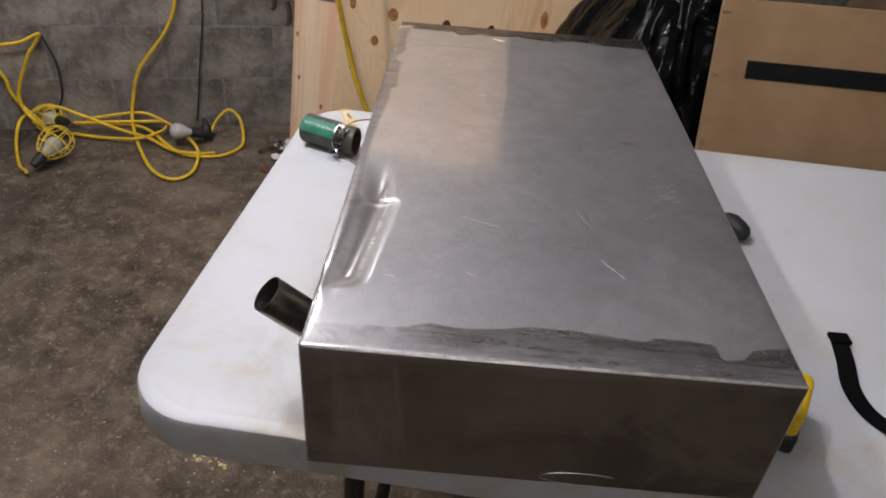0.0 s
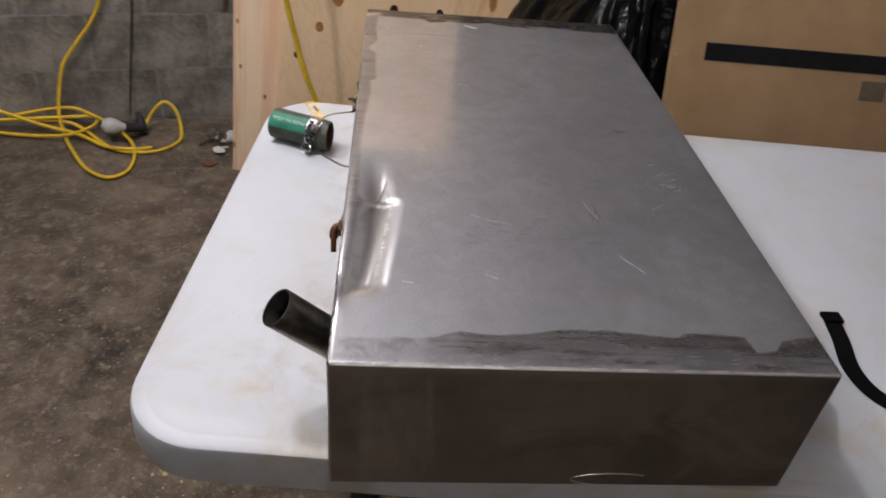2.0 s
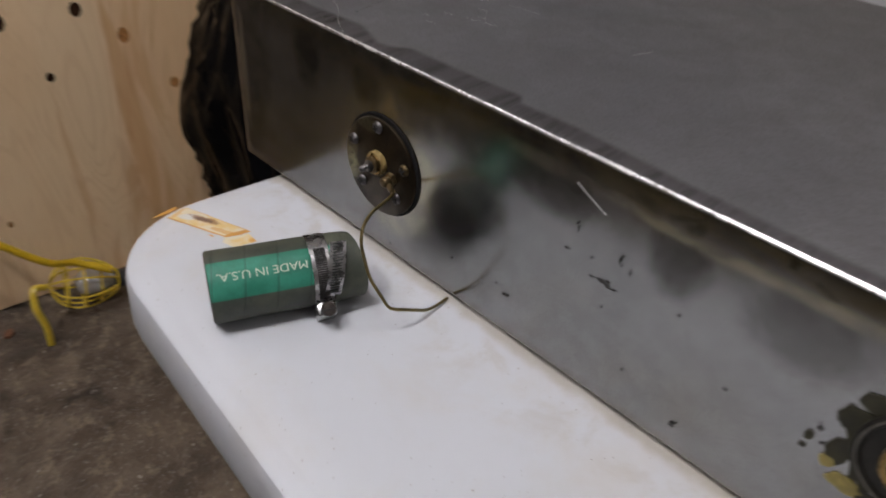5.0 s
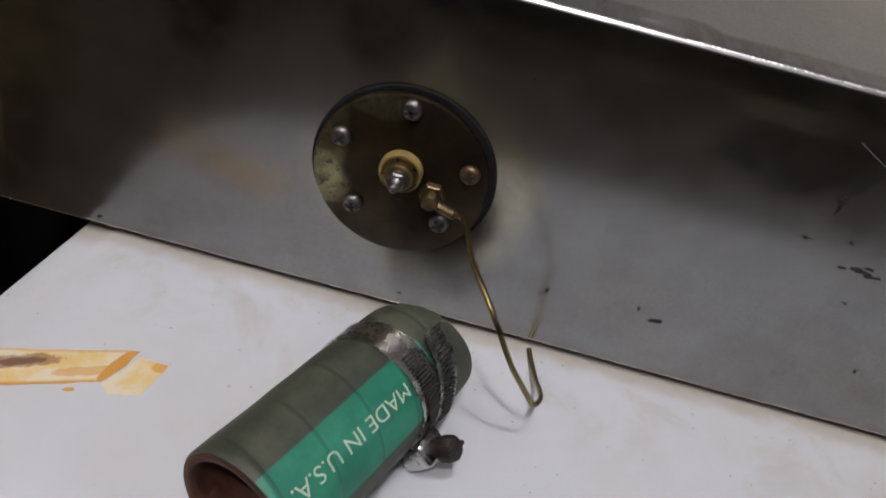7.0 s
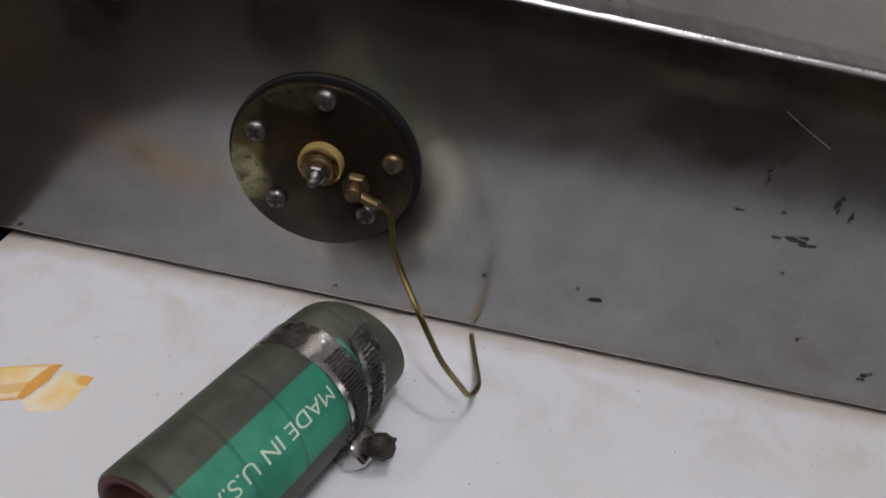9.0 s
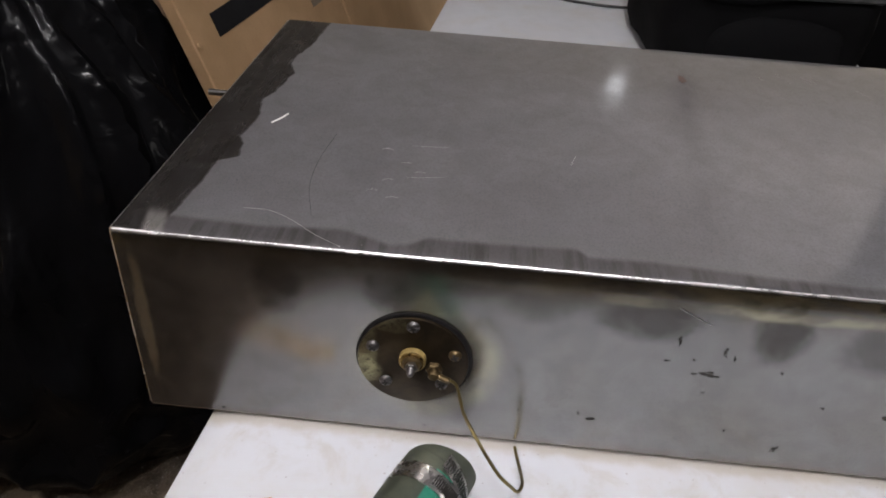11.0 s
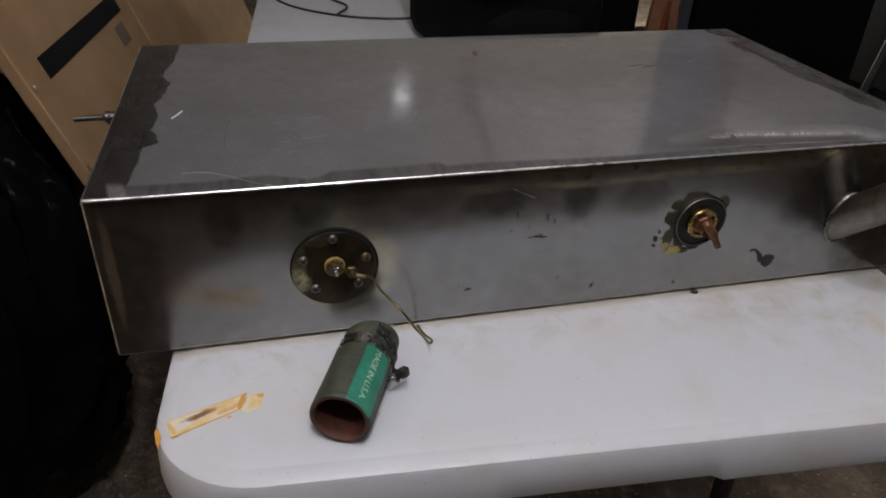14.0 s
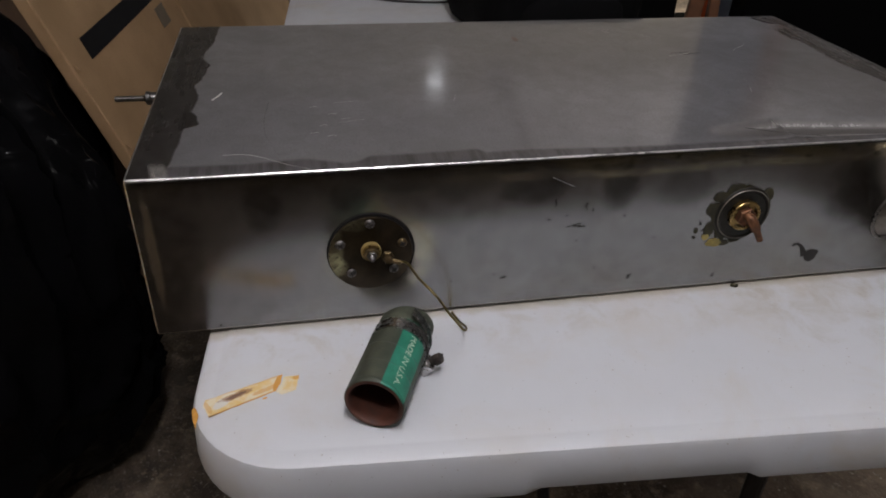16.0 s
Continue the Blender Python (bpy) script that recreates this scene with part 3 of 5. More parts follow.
NYLON = plain("black_nylon_cloth", (0.003, 0.003, 0.0033), 0.8, 0, 0.35, 500, 0.0006, Specular_IOR_Level=0.06)
TAPE_YELLOW = plain("yellow_tool_plastic", (0.8, 0.55, 0.01), 0.35, 0, 0.1, 90)
TAPE_BLACK = plain("black_print", (0.01, 0.01, 0.011), 0.9, 0, 0.3, 60, Specular_IOR_Level=0.08)
GREYPRINT = plain("grey_brown_print", (0.1, 0.075, 0.05), 0.6, 0, 0.3, 90)
LEG = plain("dark_painted_leg", (0.03, 0.031, 0.034), 0.4, 0.3, 0.3, 60)
CHAIN = plain("rusty_chain_steel", (0.13, 0.085, 0.06), 0.55, 0.35, 0.4, 150, 0.0008)
REDGRIP = plain("red_plastic_grip", (0.5, 0.025, 0.02), 0.4, 0, 0.15, 80)
KNOT = plain("brown_knot", (0.36, 0.165, 0.055), 0.7, 0, 0.5, 120, Specular_IOR_Level=0.1)
KNOT_DARK = plain("dark_knot", (0.03, 0.014, 0.007), 0.8, 0, 0.5, 120, Specular_IOR_Level=0.05)
DARKCARD = plain("dark_stained_cardboard", (0.14, 0.085, 0.05), 0.8, 0, 0.4, 9, 0.001)
ORANGE = plain("orange_old_glue", (0.58, 0.29, 0.06), 0.4, 0, 0.35, 70)
LEAF = plain("dry_brown_leaf", (0.16, 0.07, 0.035), 0.8, 0, 0.4, 120, 0.001)
CRUMB = plain("pale_yellow_crumb", (0.6, 0.5, 0.24), 0.8, 0, 0.3, 200)
STONE = plain("pale_grit", (0.22, 0.195, 0.17), 0.9, 0, 0.4, 200)
PAPER = plain("crumpled_white_paper", (0.6, 0.6, 0.6), 0.6, 0, 0.1, 30, 0.002)
RAWWOOD = plain("reddish_timber", (0.2, 0.085, 0.04), 0.6, 0, 0.3, 20, 0.001)
BLUEGREY = plain("blue_grey_steel", (0.06, 0.07, 0.09), 0.45, 0.2, 0.25, 20)
BLACKCASE = plain("black_backdrop_board", (0.005, 0.0045, 0.0045), 0.7, 0, 0.3, 15)
SCRATCH = plain("bright_scratch", (0.6, 0.59, 0.58), 0.35, 1.0, 0.1, 200)


# ---- mesh helpers ----
def part(name, bm, material, parent=None, label="", smooth=None):
    """Links a bmesh as one mesh object. smooth: the angle in degrees below which edges are smooth."""
    bmesh.ops.recalc_face_normals(bm, faces=bm.faces)
    me = bpy.data.meshes.new(name)
    bm.to_mesh(me)
    bm.free()
    me.materials.append(material)
    if smooth:
        me.shade_smooth()
        me.set_sharp_from_angle(angle=radians(smooth))
    ob = new(name, me)
    if parent:
        ob.parent = parent
    if label:
        ob["label"] = label
    return ob


def thing(name, place=(0, 0, 0), turn=(0, 0, 0), label="", category="", group="", kind=""):
    ob = new(name)
    ob.empty_display_size = 0.05
    ob.matrix_world = pose(*place, *turn)
    return tagged(ob, label, category, group, kind)


def box(x0, x1, y0, y1, z0, z1, bevel=0.0, segs=2, bm=None):
    bm = bm or bmesh.new()
    m = Matrix.LocRotScale(((x0 + x1) / 2, (y0 + y1) / 2, (z0 + z1) / 2), None, (x1 - x0, y1 - y0, z1 - z0))
    made = bmesh.ops.create_cube(bm, size=1, matrix=m)["verts"]
    if bevel:
        edges = list({e for v in made for e in v.link_edges})
        bmesh.ops.bevel(bm, geom=edges, offset=bevel, segments=segs, profile=0.5, affect="EDGES")
    return bm


def lathe(profile, steps=32, m=None, bm=None):
    """Turns a profile of (radius, height) round z; m places it."""
    bm, m = bm or bmesh.new(), m or Matrix()
    rings = []
    for r, h in profile:
        if r < 1e-6:
            rings.append([bm.verts.new(m @ Vector((0, 0, h)))])
        else:
            rings.append([bm.verts.new(m @ Vector((r * math.cos(2 * math.pi * i / steps), r * math.sin(2 * math.pi * i / steps), h))) for i in range(steps)])
    for a, b in zip(rings, rings[1:]):
        for i in range(steps):
            j = (i + 1) % steps
            if len(a) == 1 and len(b) == 1:
                continue
            if len(a) == 1:
                bm.faces.new((a[0], b[i], b[j]))
            elif len(b) == 1:
                bm.faces.new((a[i], a[j], b[0]))
            else:
                bm.faces.new((a[i], a[j], b[j], b[i]))
    return bm


def spline(points, per=8):
    """A smooth line through the points."""
    p = [Vector(q) for q in points]
    p = [2 * p[0] - p[1], *p, 2 * p[-1] - p[-2]]
    out = []
    for a, b, c, d in zip(p, p[1:], p[2:], p[3:]):
        for i in range(per):
            t = i / per
            out.append(0.5 * (2 * b + (c - a) * t + (2 * a - 5 * b + 4 * c - d) * t * t + (3 * b - a - 3 * c + d) * t ** 3))
    return out + [p[-2]]


def tube(points, radius, sides=10, per=8, bm=None, flat=1.0):
    bm = bm or bmesh.new()
    line = spline(points, per) if per > 1 else [Vector(q) for q in points]
    side, rings = None, []
    for i, p in enumerate(line):
        way = (line[min(i + 1, len(line) - 1)] - line[max(i - 1, 0)]).normalized()
        if side is None:
            side = way.orthogonal().normalized()
        side = (side - way * side.dot(way)).normalized()
        up = way.cross(side)
        rings.append([bm.verts.new(p + radius * (math.cos(2 * math.pi * k / sides) * side + flat * math.sin(2 * math.pi * k / sides) * up)) for k in range(sides)])
    for a, b in zip(rings, rings[1:]):
        for k in range(sides):
            bm.faces.new((a[k], a[(k + 1) % sides], b[(k + 1) % sides], b[k]))
    bm.faces.new(rings[0][::-1])
    bm.faces.new(rings[-1])
    return bm


def along(place, way):
    """A pose at place whose z points along way."""
    return Matrix.Translation(place) @ Vector(way).to_track_quat("Z", "Y").to_matrix().to_4x4()


def flake(points, thick, m=None, bm=None):
    """A flat polygon of that thickness, in the xy plane of m."""
    bm, m = bm or bmesh.new(), m or Matrix()
    low = [bm.verts.new(m @ Vector((x, y, 0))) for x, y in points]
    high = [bm.verts.new(m @ Vector((x, y, thick))) for x, y in points]
    bm.faces.new(high)
    bm.faces.new(low[::-1])
    for i in range(len(points)):
        j = (i + 1) % len(points)
        bm.faces.new((low[i], low[j], high[j], high[i]))
    return bm


def blot(rng, rx, ry, n=14, rag=0.35):
    return [(rx * math.cos(2 * math.pi * i / n) * (1 - rag * rng.random()), ry * math.sin(2 * math.pi * i / n) * (1 - rag * rng.random())) for i in range(n)]


def rounded_box(size, r, steps, shape=None):
    """A box with rounded edges on a grid, corner at the origin; shape moves its vertices."""
    bm, seen = bmesh.new(), {}
    lines = []
    for length, n in zip(size, steps):
        rim = [0, r * 0.3, r * 0.62, r]
        inner = [r + (length - 2 * r) * i / n for i in range(1, n)] if isinstance(n, int) else n
        lines.append(rim + inner + [length - q for q in reversed(rim)])

    def vert(p):
        key = tuple(round(c, 6) for c in p)
        if key not in seen:
            core = Vector([min(max(c, r), s - r) for c, s in zip(p, size)])
            off = Vector(p) - core
            q = core + (off.normalized() * r if off.length > 1e-9 else off)
            seen[key] = bm.verts.new(shape(q) if shape else q)
        return seen[key]

    for axis in range(3):
        u, v = [(1, 2), (2, 0), (0, 1)][axis]
        for end in (0, size[axis]):
            for a0, a1 in zip(lines[u], lines[u][1:]):
                for b0, b1 in zip(lines[v], lines[v][1:]):
                    quad = []
                    for a, b in ((a0, b0), (a1, b0), (a1, b1), (a0, b1)):
                        p = [0, 0, 0]
                        p[axis], p[u], p[v] = end, a, b
                        quad.append(vert(p))
                    bm.faces.new(quad)
    return bm


# ---- the room ----
WALL_A = math.atan(0.22)


def wall_y(x, off=0.0):
    return 2.16 + 0.22 * (x + 0.6) - off


tagged(part("floor", box(-3.6, 5.2, -3.4, 4.2, FLOOR - 0.2, FLOOR), CONCRETE), "rough brown-grey concrete floor with dark stains", "floor", kind="structure")
tagged(part("ceiling", box(-3.6, 5.2, -3.4, 4.2, 2.62, 2.75), JOIST), "pale whitewashed board basement ceiling", "ceiling", kind="structure")
tagged(part("wall_west", box(-3.6, -3.4, -3.4, 4.2, FLOOR, 2.62), DARKWALL), "plain dim basement wall", "wall", kind="structure")
# pale wall for the tank top to mirror, lit by the added fill
tagged(part("wall_east", box(4.9, 5.1, -3.4, 4.2, FLOOR, 2.62), PAINT), "pale painted wall lit by the added low fill", "wall", kind="structure")
tagged(part("wall_south", box(-3.4, 4.9, -3.4, -3.2, FLOOR, 2.62), SOUTHWALL), "grey basement wall in shade", "wall", kind="structure")

# ---- the table ----
TABLE_A = -4.4
table = thing("folding_table", (-0.2178, 0.0445, TOP), (0, 0, TABLE_A), "white moulded plastic folding table with grime and rust stains", "table")
TAB_L, TAB_W, TAB_R = 1.83, 0.762, 0.088


def rounded_ring(inset, z, bm, steps=10):
    r, ring = max(TAB_R - inset, 0.02), []
    for cx, cy, a0 in ((TAB_L - inset - r, TAB_W - inset - r, 0), (inset + r, TAB_W - inset - r, 90), (inset + r, inset + r, 180), (TAB_L - inset - r, inset + r, 270)):
        for i in range(steps + 1):
            a = radians(a0 + 90 * i / steps)
            ring.append(bm.verts.new((cx + r * math.cos(a), cy + r * math.sin(a), z)))
        if a0 == 90:  # a shallow finger recess in the skirt of the short side
            for y, lift in ((0.498, 0), (0.484, 1), (0.313, 1), (0.299, 0)):
                ring.append(bm.verts.new((inset, y, z + 0.0075 * lift * (z < -0.045))))
    return ring


def tabletop():
    bm = bmesh.new()
    profile = [(0.045, 0.0), (0.0225, -0.0001), (0.0198, -0.0013), (0.0175, -0.0016), (0.0075, -0.0024), (0.0038, -0.0044), (0.0018, -0.0095), (0.0, -0.042), (0.0012, -0.0505), (0.006, -0.053), (0.012, -0.053), (0.013, -0.03), (0.05, -0.028)]
    rings = [rounded_ring(i, z, bm) for i, z in profile]
    for a, b in zip(rings, rings[1:]):
        for i in range(len(a)):
            j = (i + 1) % len(a)
            bm.faces.new((a[i], a[j], b[j], b[i]))
    bm.faces.new(rings[0])
    bm.faces.new(rings[-1][::-1])
    return bm


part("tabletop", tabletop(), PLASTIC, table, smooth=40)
for lx, bx in ((0.24, 0.62), (1.59, 1.21)):
    for ly in (0.1, 0.64):
        part("leg", tube([(lx, ly, -0.03), (lx - 0.02 if lx < 1 else lx + 0.02, ly, FLOOR - TOP)], 0.0127, 12, 1), LEG, table, "dark painted tubular leg")
    part("crossbar", tube([(lx, 0.1, -0.45), (lx, 0.64, -0.45)], 0.011, 10, 1), LEG, table)
    part("brace", tube([(lx, 0.377, -0.45), (bx, 0.377, -0.035)], 0.009, 10, 1), LEG, table)

# ---- the tank ----
tank = thing("fuel_tank", (0, 0, TOP), (0, 0, 0), "brushed steel box fuel tank with ground, heat-stained seams", "fuel tank")


def tank_shape(p):
    p = p.copy()
    if p.z > TANK_H - 0.0005:
        # a long dent with a straight rim that falls away towards the seam, and a narrower crease that runs on from it
        if p.y < 0.236:
            rim_x, wide = 0.049 + 0.11 * (p.y - 0.095), 0.027
            near = min(1, max(0, (p.y - 0.078) / 0.026))
            deep = 0.0155 * near * near * (3 - 2 * near) * min(1, max(0, (0.242 - p.y) / 0.012))
            deep = max(deep, 0.0118 * min(1, max(0, (p.y - 0.2) / 0.03)))
        else:
            rim_x, wide = 0.0645 - 0.0075 * min(1, (p.y - 0.236) / 0.006) - 0.07 * (p.y - 0.236), 0.022
            deep = 0.0118 * min(1, max(0, (0.33 - p.y) / 0.07))
        u = (rim_x - p.x) / wide
        end = 1 + max(0.3, (rim_x - wide - 0.006) / wide)
        if 0 < u < end:
            if u < 0.6:
                fall = 0.62 * u ** 1.6
            elif u < 1:
                fall = 0.2738 + 0.73 * ((u - 0.6) - 1.25 * (u - 0.6) ** 2)
            else:
                fall = 0.42 * (0.5 + 0.5 * math.cos(math.pi * (u - 1) / (end - 1)))
            p.z -= deep * fall
        p.z -= 0.0022 * math.exp(-((p.y - 0.092) / 0.016) ** 2 - ((p.x - 0.012) / 0.0075) ** 2)
        if p.x < 0.012:
            p.z -= 0.0011 * (1 - p.x / 0.012) ** 2 * (0.7 + 0.6 * noise.noise(Vector((0.7, p.y * 14, 0)))) * min(1, p.y / 0.05, (TANK_L - p.y) / 0.05)
        rim = min(1, max(0, (min(p.x, TANK_W - p.x, p.y, TANK_L - p.y) - 0.004) / 0.02))
        p.z += rim * 0.0006 * noise.noise(Vector((p.x * 5, p.y * 4, 0.3))) + 0.001 * math.sin(math.pi * p.x / TANK_W) * math.sin(math.pi * p.y / TANK_L)
    elif p.x < 0.0005:
        rim = min(1, max(0, (min(p.z, TANK_H - p.z, p.y, TANK_L - p.y) - 0.004) / 0.02))
        p.x += rim * (0.0003 + 0.0003 * noise.noise(Vector((3.1, p.y * 5, p.z * 9))))
    p.z += 0.003 * (1 - p.z / TANK_H)  # the sheet stands 3 mm up, over a dark gap
    return p


fine_x = [0.0037 + 0.0012 * i for i in range(1, 62)] + [0.08 + 0.0062 * i for i in range(55)]
fine_y = [0.0037 + 0.006 * i for i in range(1, 12)] + [0.076 + 0.0024 * i for i in range(100)] + [0.32 + 0.0085 * i for i in range(60)]
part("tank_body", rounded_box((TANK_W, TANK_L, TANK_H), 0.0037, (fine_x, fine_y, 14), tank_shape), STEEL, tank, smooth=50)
# black slab stands in for the shade in the gap below the tank
part("bottom_seam", box(0.005, TANK_W - 0.005, 0.005, TANK_L - 0.005, 0, 0.0045, 0.001), SMUT_SHADE, tank, "black slab for the shadowed gap under the tank")


# ---- boards against the wall ----
ply = thing("plywood_sheet", (0.0, 1.734, FLOOR), (-5.65, 0, -4.25), "tall pale plywood sheet with dark knots leaning on the wall", "plywood")
part("board", flake([(-0.338, 0), (-0.292, 0.001), (-0.29, 0.008), (0.78, 0.004), (0.78, 1.15), (0.245, 1.15), (0.245, 1.78), (-0.265, 1.78), (-0.289, 0.86), (-0.293, 0.61)], 0.018, pose(0, 0.018, 0, 90, 0, 0)), PLY, ply)

board = thing("pine_board", (-0.405, 1.765, FLOOR), (-9, 3, -4.25), "short pink-toned pine plywood offcut leaning behind the tall sheet", "plywood")
part("veneer_sheet", box(-0.073, 0.13, 0, 0.012, 0, 0.612), PINE, board)

# ---- the flattened carton ----
carton = thing("flat_carton", (0.664, 0.719, FLOOR), (-20.8, -1.74, -8), "brown flattened cardboard carton leaning behind the table", "carton")
part("panel", rounded_box((0.528, 0.022, 0.988), 0.003, (12, 2, 20)), CARD, carton).location = (-0.055, 0, 0)
part("panel", rounded_box((0.98, 0.02, 0.99), 0.003, (12, 2, 20)), CARD, carton).location = (0.476, 0.002, 0.0)
part("printed_bar", box(0.013, 0.418, -0.0012, 0.001, 0.834, 0.87), TAPE_BLACK, carton, "black printed bar")

# ---- the bin bag ----
def bin_bag():
    bm = bmesh.new()
    bmesh.ops.create_icosphere(bm, subdivisions=6, radius=1)
    for v in bm.verts:
        d = v.co.copy()
        up = (d.z + 1) / 2
        wide = 0.325 * (1 - 0.42 * max(0, d.z) ** 2)
        if d.z < 0:
            wide *= min(1.3, math.sqrt((1 - d.z ** 8) / max(1 - d.z ** 2, 1e-4)))
        k = 1 + 0.13 * noise.noise(d * 2.1) + 0.05 * noise.noise(d * 5 + Vector((3, 1, 2)))
        ridge = 1 - abs(noise.noise(Vector((d.x * 5, d.y * 5, d.z * 1.6))))
        k += 0.09 * ridge ** 4
        lean = 1.06 - 0.66 * max(0, d.z) ** 0.9 if d.x < 0 else 1.0
        v.co = Vector((d.x * lean * wide * 0.86 * k, d.y * wide * 1.2 * k, max(0.0, 0.535 + 0.567 * d.z * (1 + 0.12 * noise.noise(d * 3))) if d.z > -0.93 else 0.0))
    return bm


bag = thing("bin_bag", (0.607, 1.412, FLOOR), (0, 0, 0), "full crumpled glossy black bin bag standing on the floor", "bin bag")
part("sack", bin_bag(), FILM, bag, smooth=60)



# ---- fittings of the tank (own axes: x across, y along, z up; the side with the fittings is x = 0) ----
OUT = Matrix(((0, 0, -1, 0), (1, 0, 0, 0), (0, -1, 0, 0), (0, 0, 0, 1)))  # local z of a fitting points out of that side


def on_side(y, z, off=0.0):
    return Matrix.Translation((-off, y, z)) @ OUT


SY, SZ = 0.641, 0.0742
part("sender_gasket", lathe([(0.0386, 0), (0.0388, 0.0008), (0.0382, 0.0014), (0.02, 0.0014)], 56, on_side(SY - 0.0006, SZ + 0.001, -0.0002)), GASKET, tank, "black rubber gasket", 40)
me_plate = lathe([(0, 0.0036), (0.0355, 0.0036), (0.0366, 0.003), (0.0369, 0.002), (0.0369, 0.0012)], 64)
sender = part("sender_plate", me_plate, SENDER, tank, "round tarnished brass sender plate", 40)
sender.matrix_local = on_side(SY, SZ)
FACE = 0.0037


def plate_part(name, bm, material, label="", smooth=35):
    ob = part(name, bm, material, sender, label, smooth)
    ob.matrix_parent_inverse = on_side(SY, SZ).inverted()
    return ob


for y, z, a, d in ((0.6415, 0.1055, 20, 0), (0.6675, 0.0865, 50, 0), (0.6585, 0.0565, 10, 0), (0.621, 0.058, 35, 0), (0.6135, 0.0845, 25, 1)):
    head = plate_part("screw", lathe([(0.0043, 0), (0.0043, 0.0009), (0.0039, 0.0018), (0.0028, 0.0026), (0.0012, 0.003), (0, 0.0031)], 20, on_side(y, z, FACE)), DULLBRASS if d else SCREW, "tarnished screw" if d else "dull steel cross-head screw")
    bm = bmesh.new()
    for b in (a, a + 90):
        bmesh.ops.create_cube(bm, size=1, matrix=on_side(y, z, FACE + 0.0029) @ pose(0, 0, 0, 0, 0, b) @ Matrix.Diagonal((0.0052, 0.0014, 0.0012, 1)))
    plate_part("screw_recess", bm, RECESS, "dark cross recess", None)
CY, CZ = 0.641, 0.0785
plate_part("insulating_washer", lathe([(0, 0.0042), (0.0086, 0.0042), (0.009, 0.0034), (0.009, 0)], 32, on_side(CY, CZ, FACE)), FIBRE, "yellow fibre washer")
plate_part("terminal_nut", lathe([(0, 0.0036), (0.0052, 0.0036), (0.0062, 0.003), (0.0064, 0)], 18, on_side(CY, CZ, FACE + 0.0042) @ pose(0, 0, 0, 0, 0, 12)), DULLBRASS, "dirty brass nut", 20)
plate_part("terminal_washer", lathe([(0, 0.001), (0.0075, 0.001), (0.0078, 0)], 28, on_side(CY, CZ, FACE + 0.0042)), BRASS)
plate_part("upper_nut", lathe([(0, 0.003), (0.0034, 0.003), (0.0042, 0.0024), (0.0042, 0)], 6, on_side(CY, CZ, FACE + 0.0078)), DULLSTEEL, "small grey nut", 20)
thread = [(0.002 if i % 2 else 0.0024, 0.0005 * i) for i in range(13)]
plate_part("terminal_stud", lathe(thread + [(0.0021, 0.0066), (0.0019, 0.0078), (0.0012, 0.0086), (0, 0.0088)], 18, on_side(CY, CZ, FACE + 0.0085)), SCREW, "grey threaded stud", 60)
TY, TZ = 0.6265, 0.0712
plate_part("ground_nut", lathe([(0, 0.0032), (0.0048, 0.0032), (0.0056, 0.0026), (0.0058, 0)], 6, on_side(TY, TZ, FACE)), DULLBRASS, "dirty brass nut", 20)
plate_part("ground_cap", lathe([(0.0036, 0), (0.0036, 0.0048), (0.003, 0.0058), (0.0012, 0.0063), (0, 0.0063)], 20, on_side(TY, TZ, FACE + 0.003)), DULLBRASS)
plate_part("wire_lug", tube([(-0.0085, 0.625, 0.0702), (-0.0105, 0.6205, 0.0695), (-0.0125, 0.6155, 0.0695)], 0.0022, 10, 4), DULLBRASS, "brass crimp lug")
drop = [(-0.0115, 0.6175, 0.0695), (-0.0145, 0.6125, 0.0705), (-0.0195, 0.61, 0.071), (-0.0285, 0.6076, 0.0704), (-0.0385, 0.605, 0.07), (-0.0475, 0.6008, 0.0688), (-0.0551, 0.5958, 0.0662), (-0.06, 0.5905, 0.0605), (-0.0618, 0.5844, 0.0508), (-0.0624, 0.5804, 0.0445), (-0.0622, 0.5768, 0.0395), (-0.0592, 0.5708, 0.0295), (-0.0572, 0.5668, 0.0232), (-0.0535, 0.5642, 0.0205), (-0.0464, 0.5622, 0.0175), (-0.036, 0.5618, 0.0115), (-0.0243, 0.5623, 0.0052), (-0.0095, 0.5644, 0.0022), (-0.003, 0.5655, 0.0018)]
plate_part("ground_wire", tube(drop, 0.00112, 8, 8), WIRE, "bent old brass wire")

# drain valve
DY, DZ = 0.2835, 0.0862
rng = random.Random(5)
part("sealant_smear", flake(blot(rng, 0.034, 0.033, 40, 0.3), 0.0006, on_side(DY + 0.005, DZ - 0.001, -0.0001)), GUNK, tank, "smeared olive sealant")
for dy, dz, w, h, yellow in ((0.0225, -0.031, 0.009, 0.0055, 1), (0.012, -0.032, 0.007, 0.004, 0), (0.031, -0.016, 0.006, 0.011, 0), (0.033, -0.024, 0.004, 0.004, 1), (0.0335, 0.006, 0.006, 0.008, 0), (0.0445, -0.016, 0.0024, 0.0036, 0), (0.045, -0.0235, 0.002, 0.0016, 0),
                             (0.026, 0.019, 0.009, 0.006, 0), (0.012, 0.028, 0.011, 0.005, 0), (-0.023, 0.018, 0.006, 0.009, 0)):
    part("sealant_smear", flake(blot(rng, w, h, 18, 0.3), 0.0009 if yellow else 0.0007, on_side(DY + dy, DZ + dz, -0.0001)), OLIVE if yellow else GUNK, tank, "dried yellow sealant blob" if yellow else "smeared olive sealant")
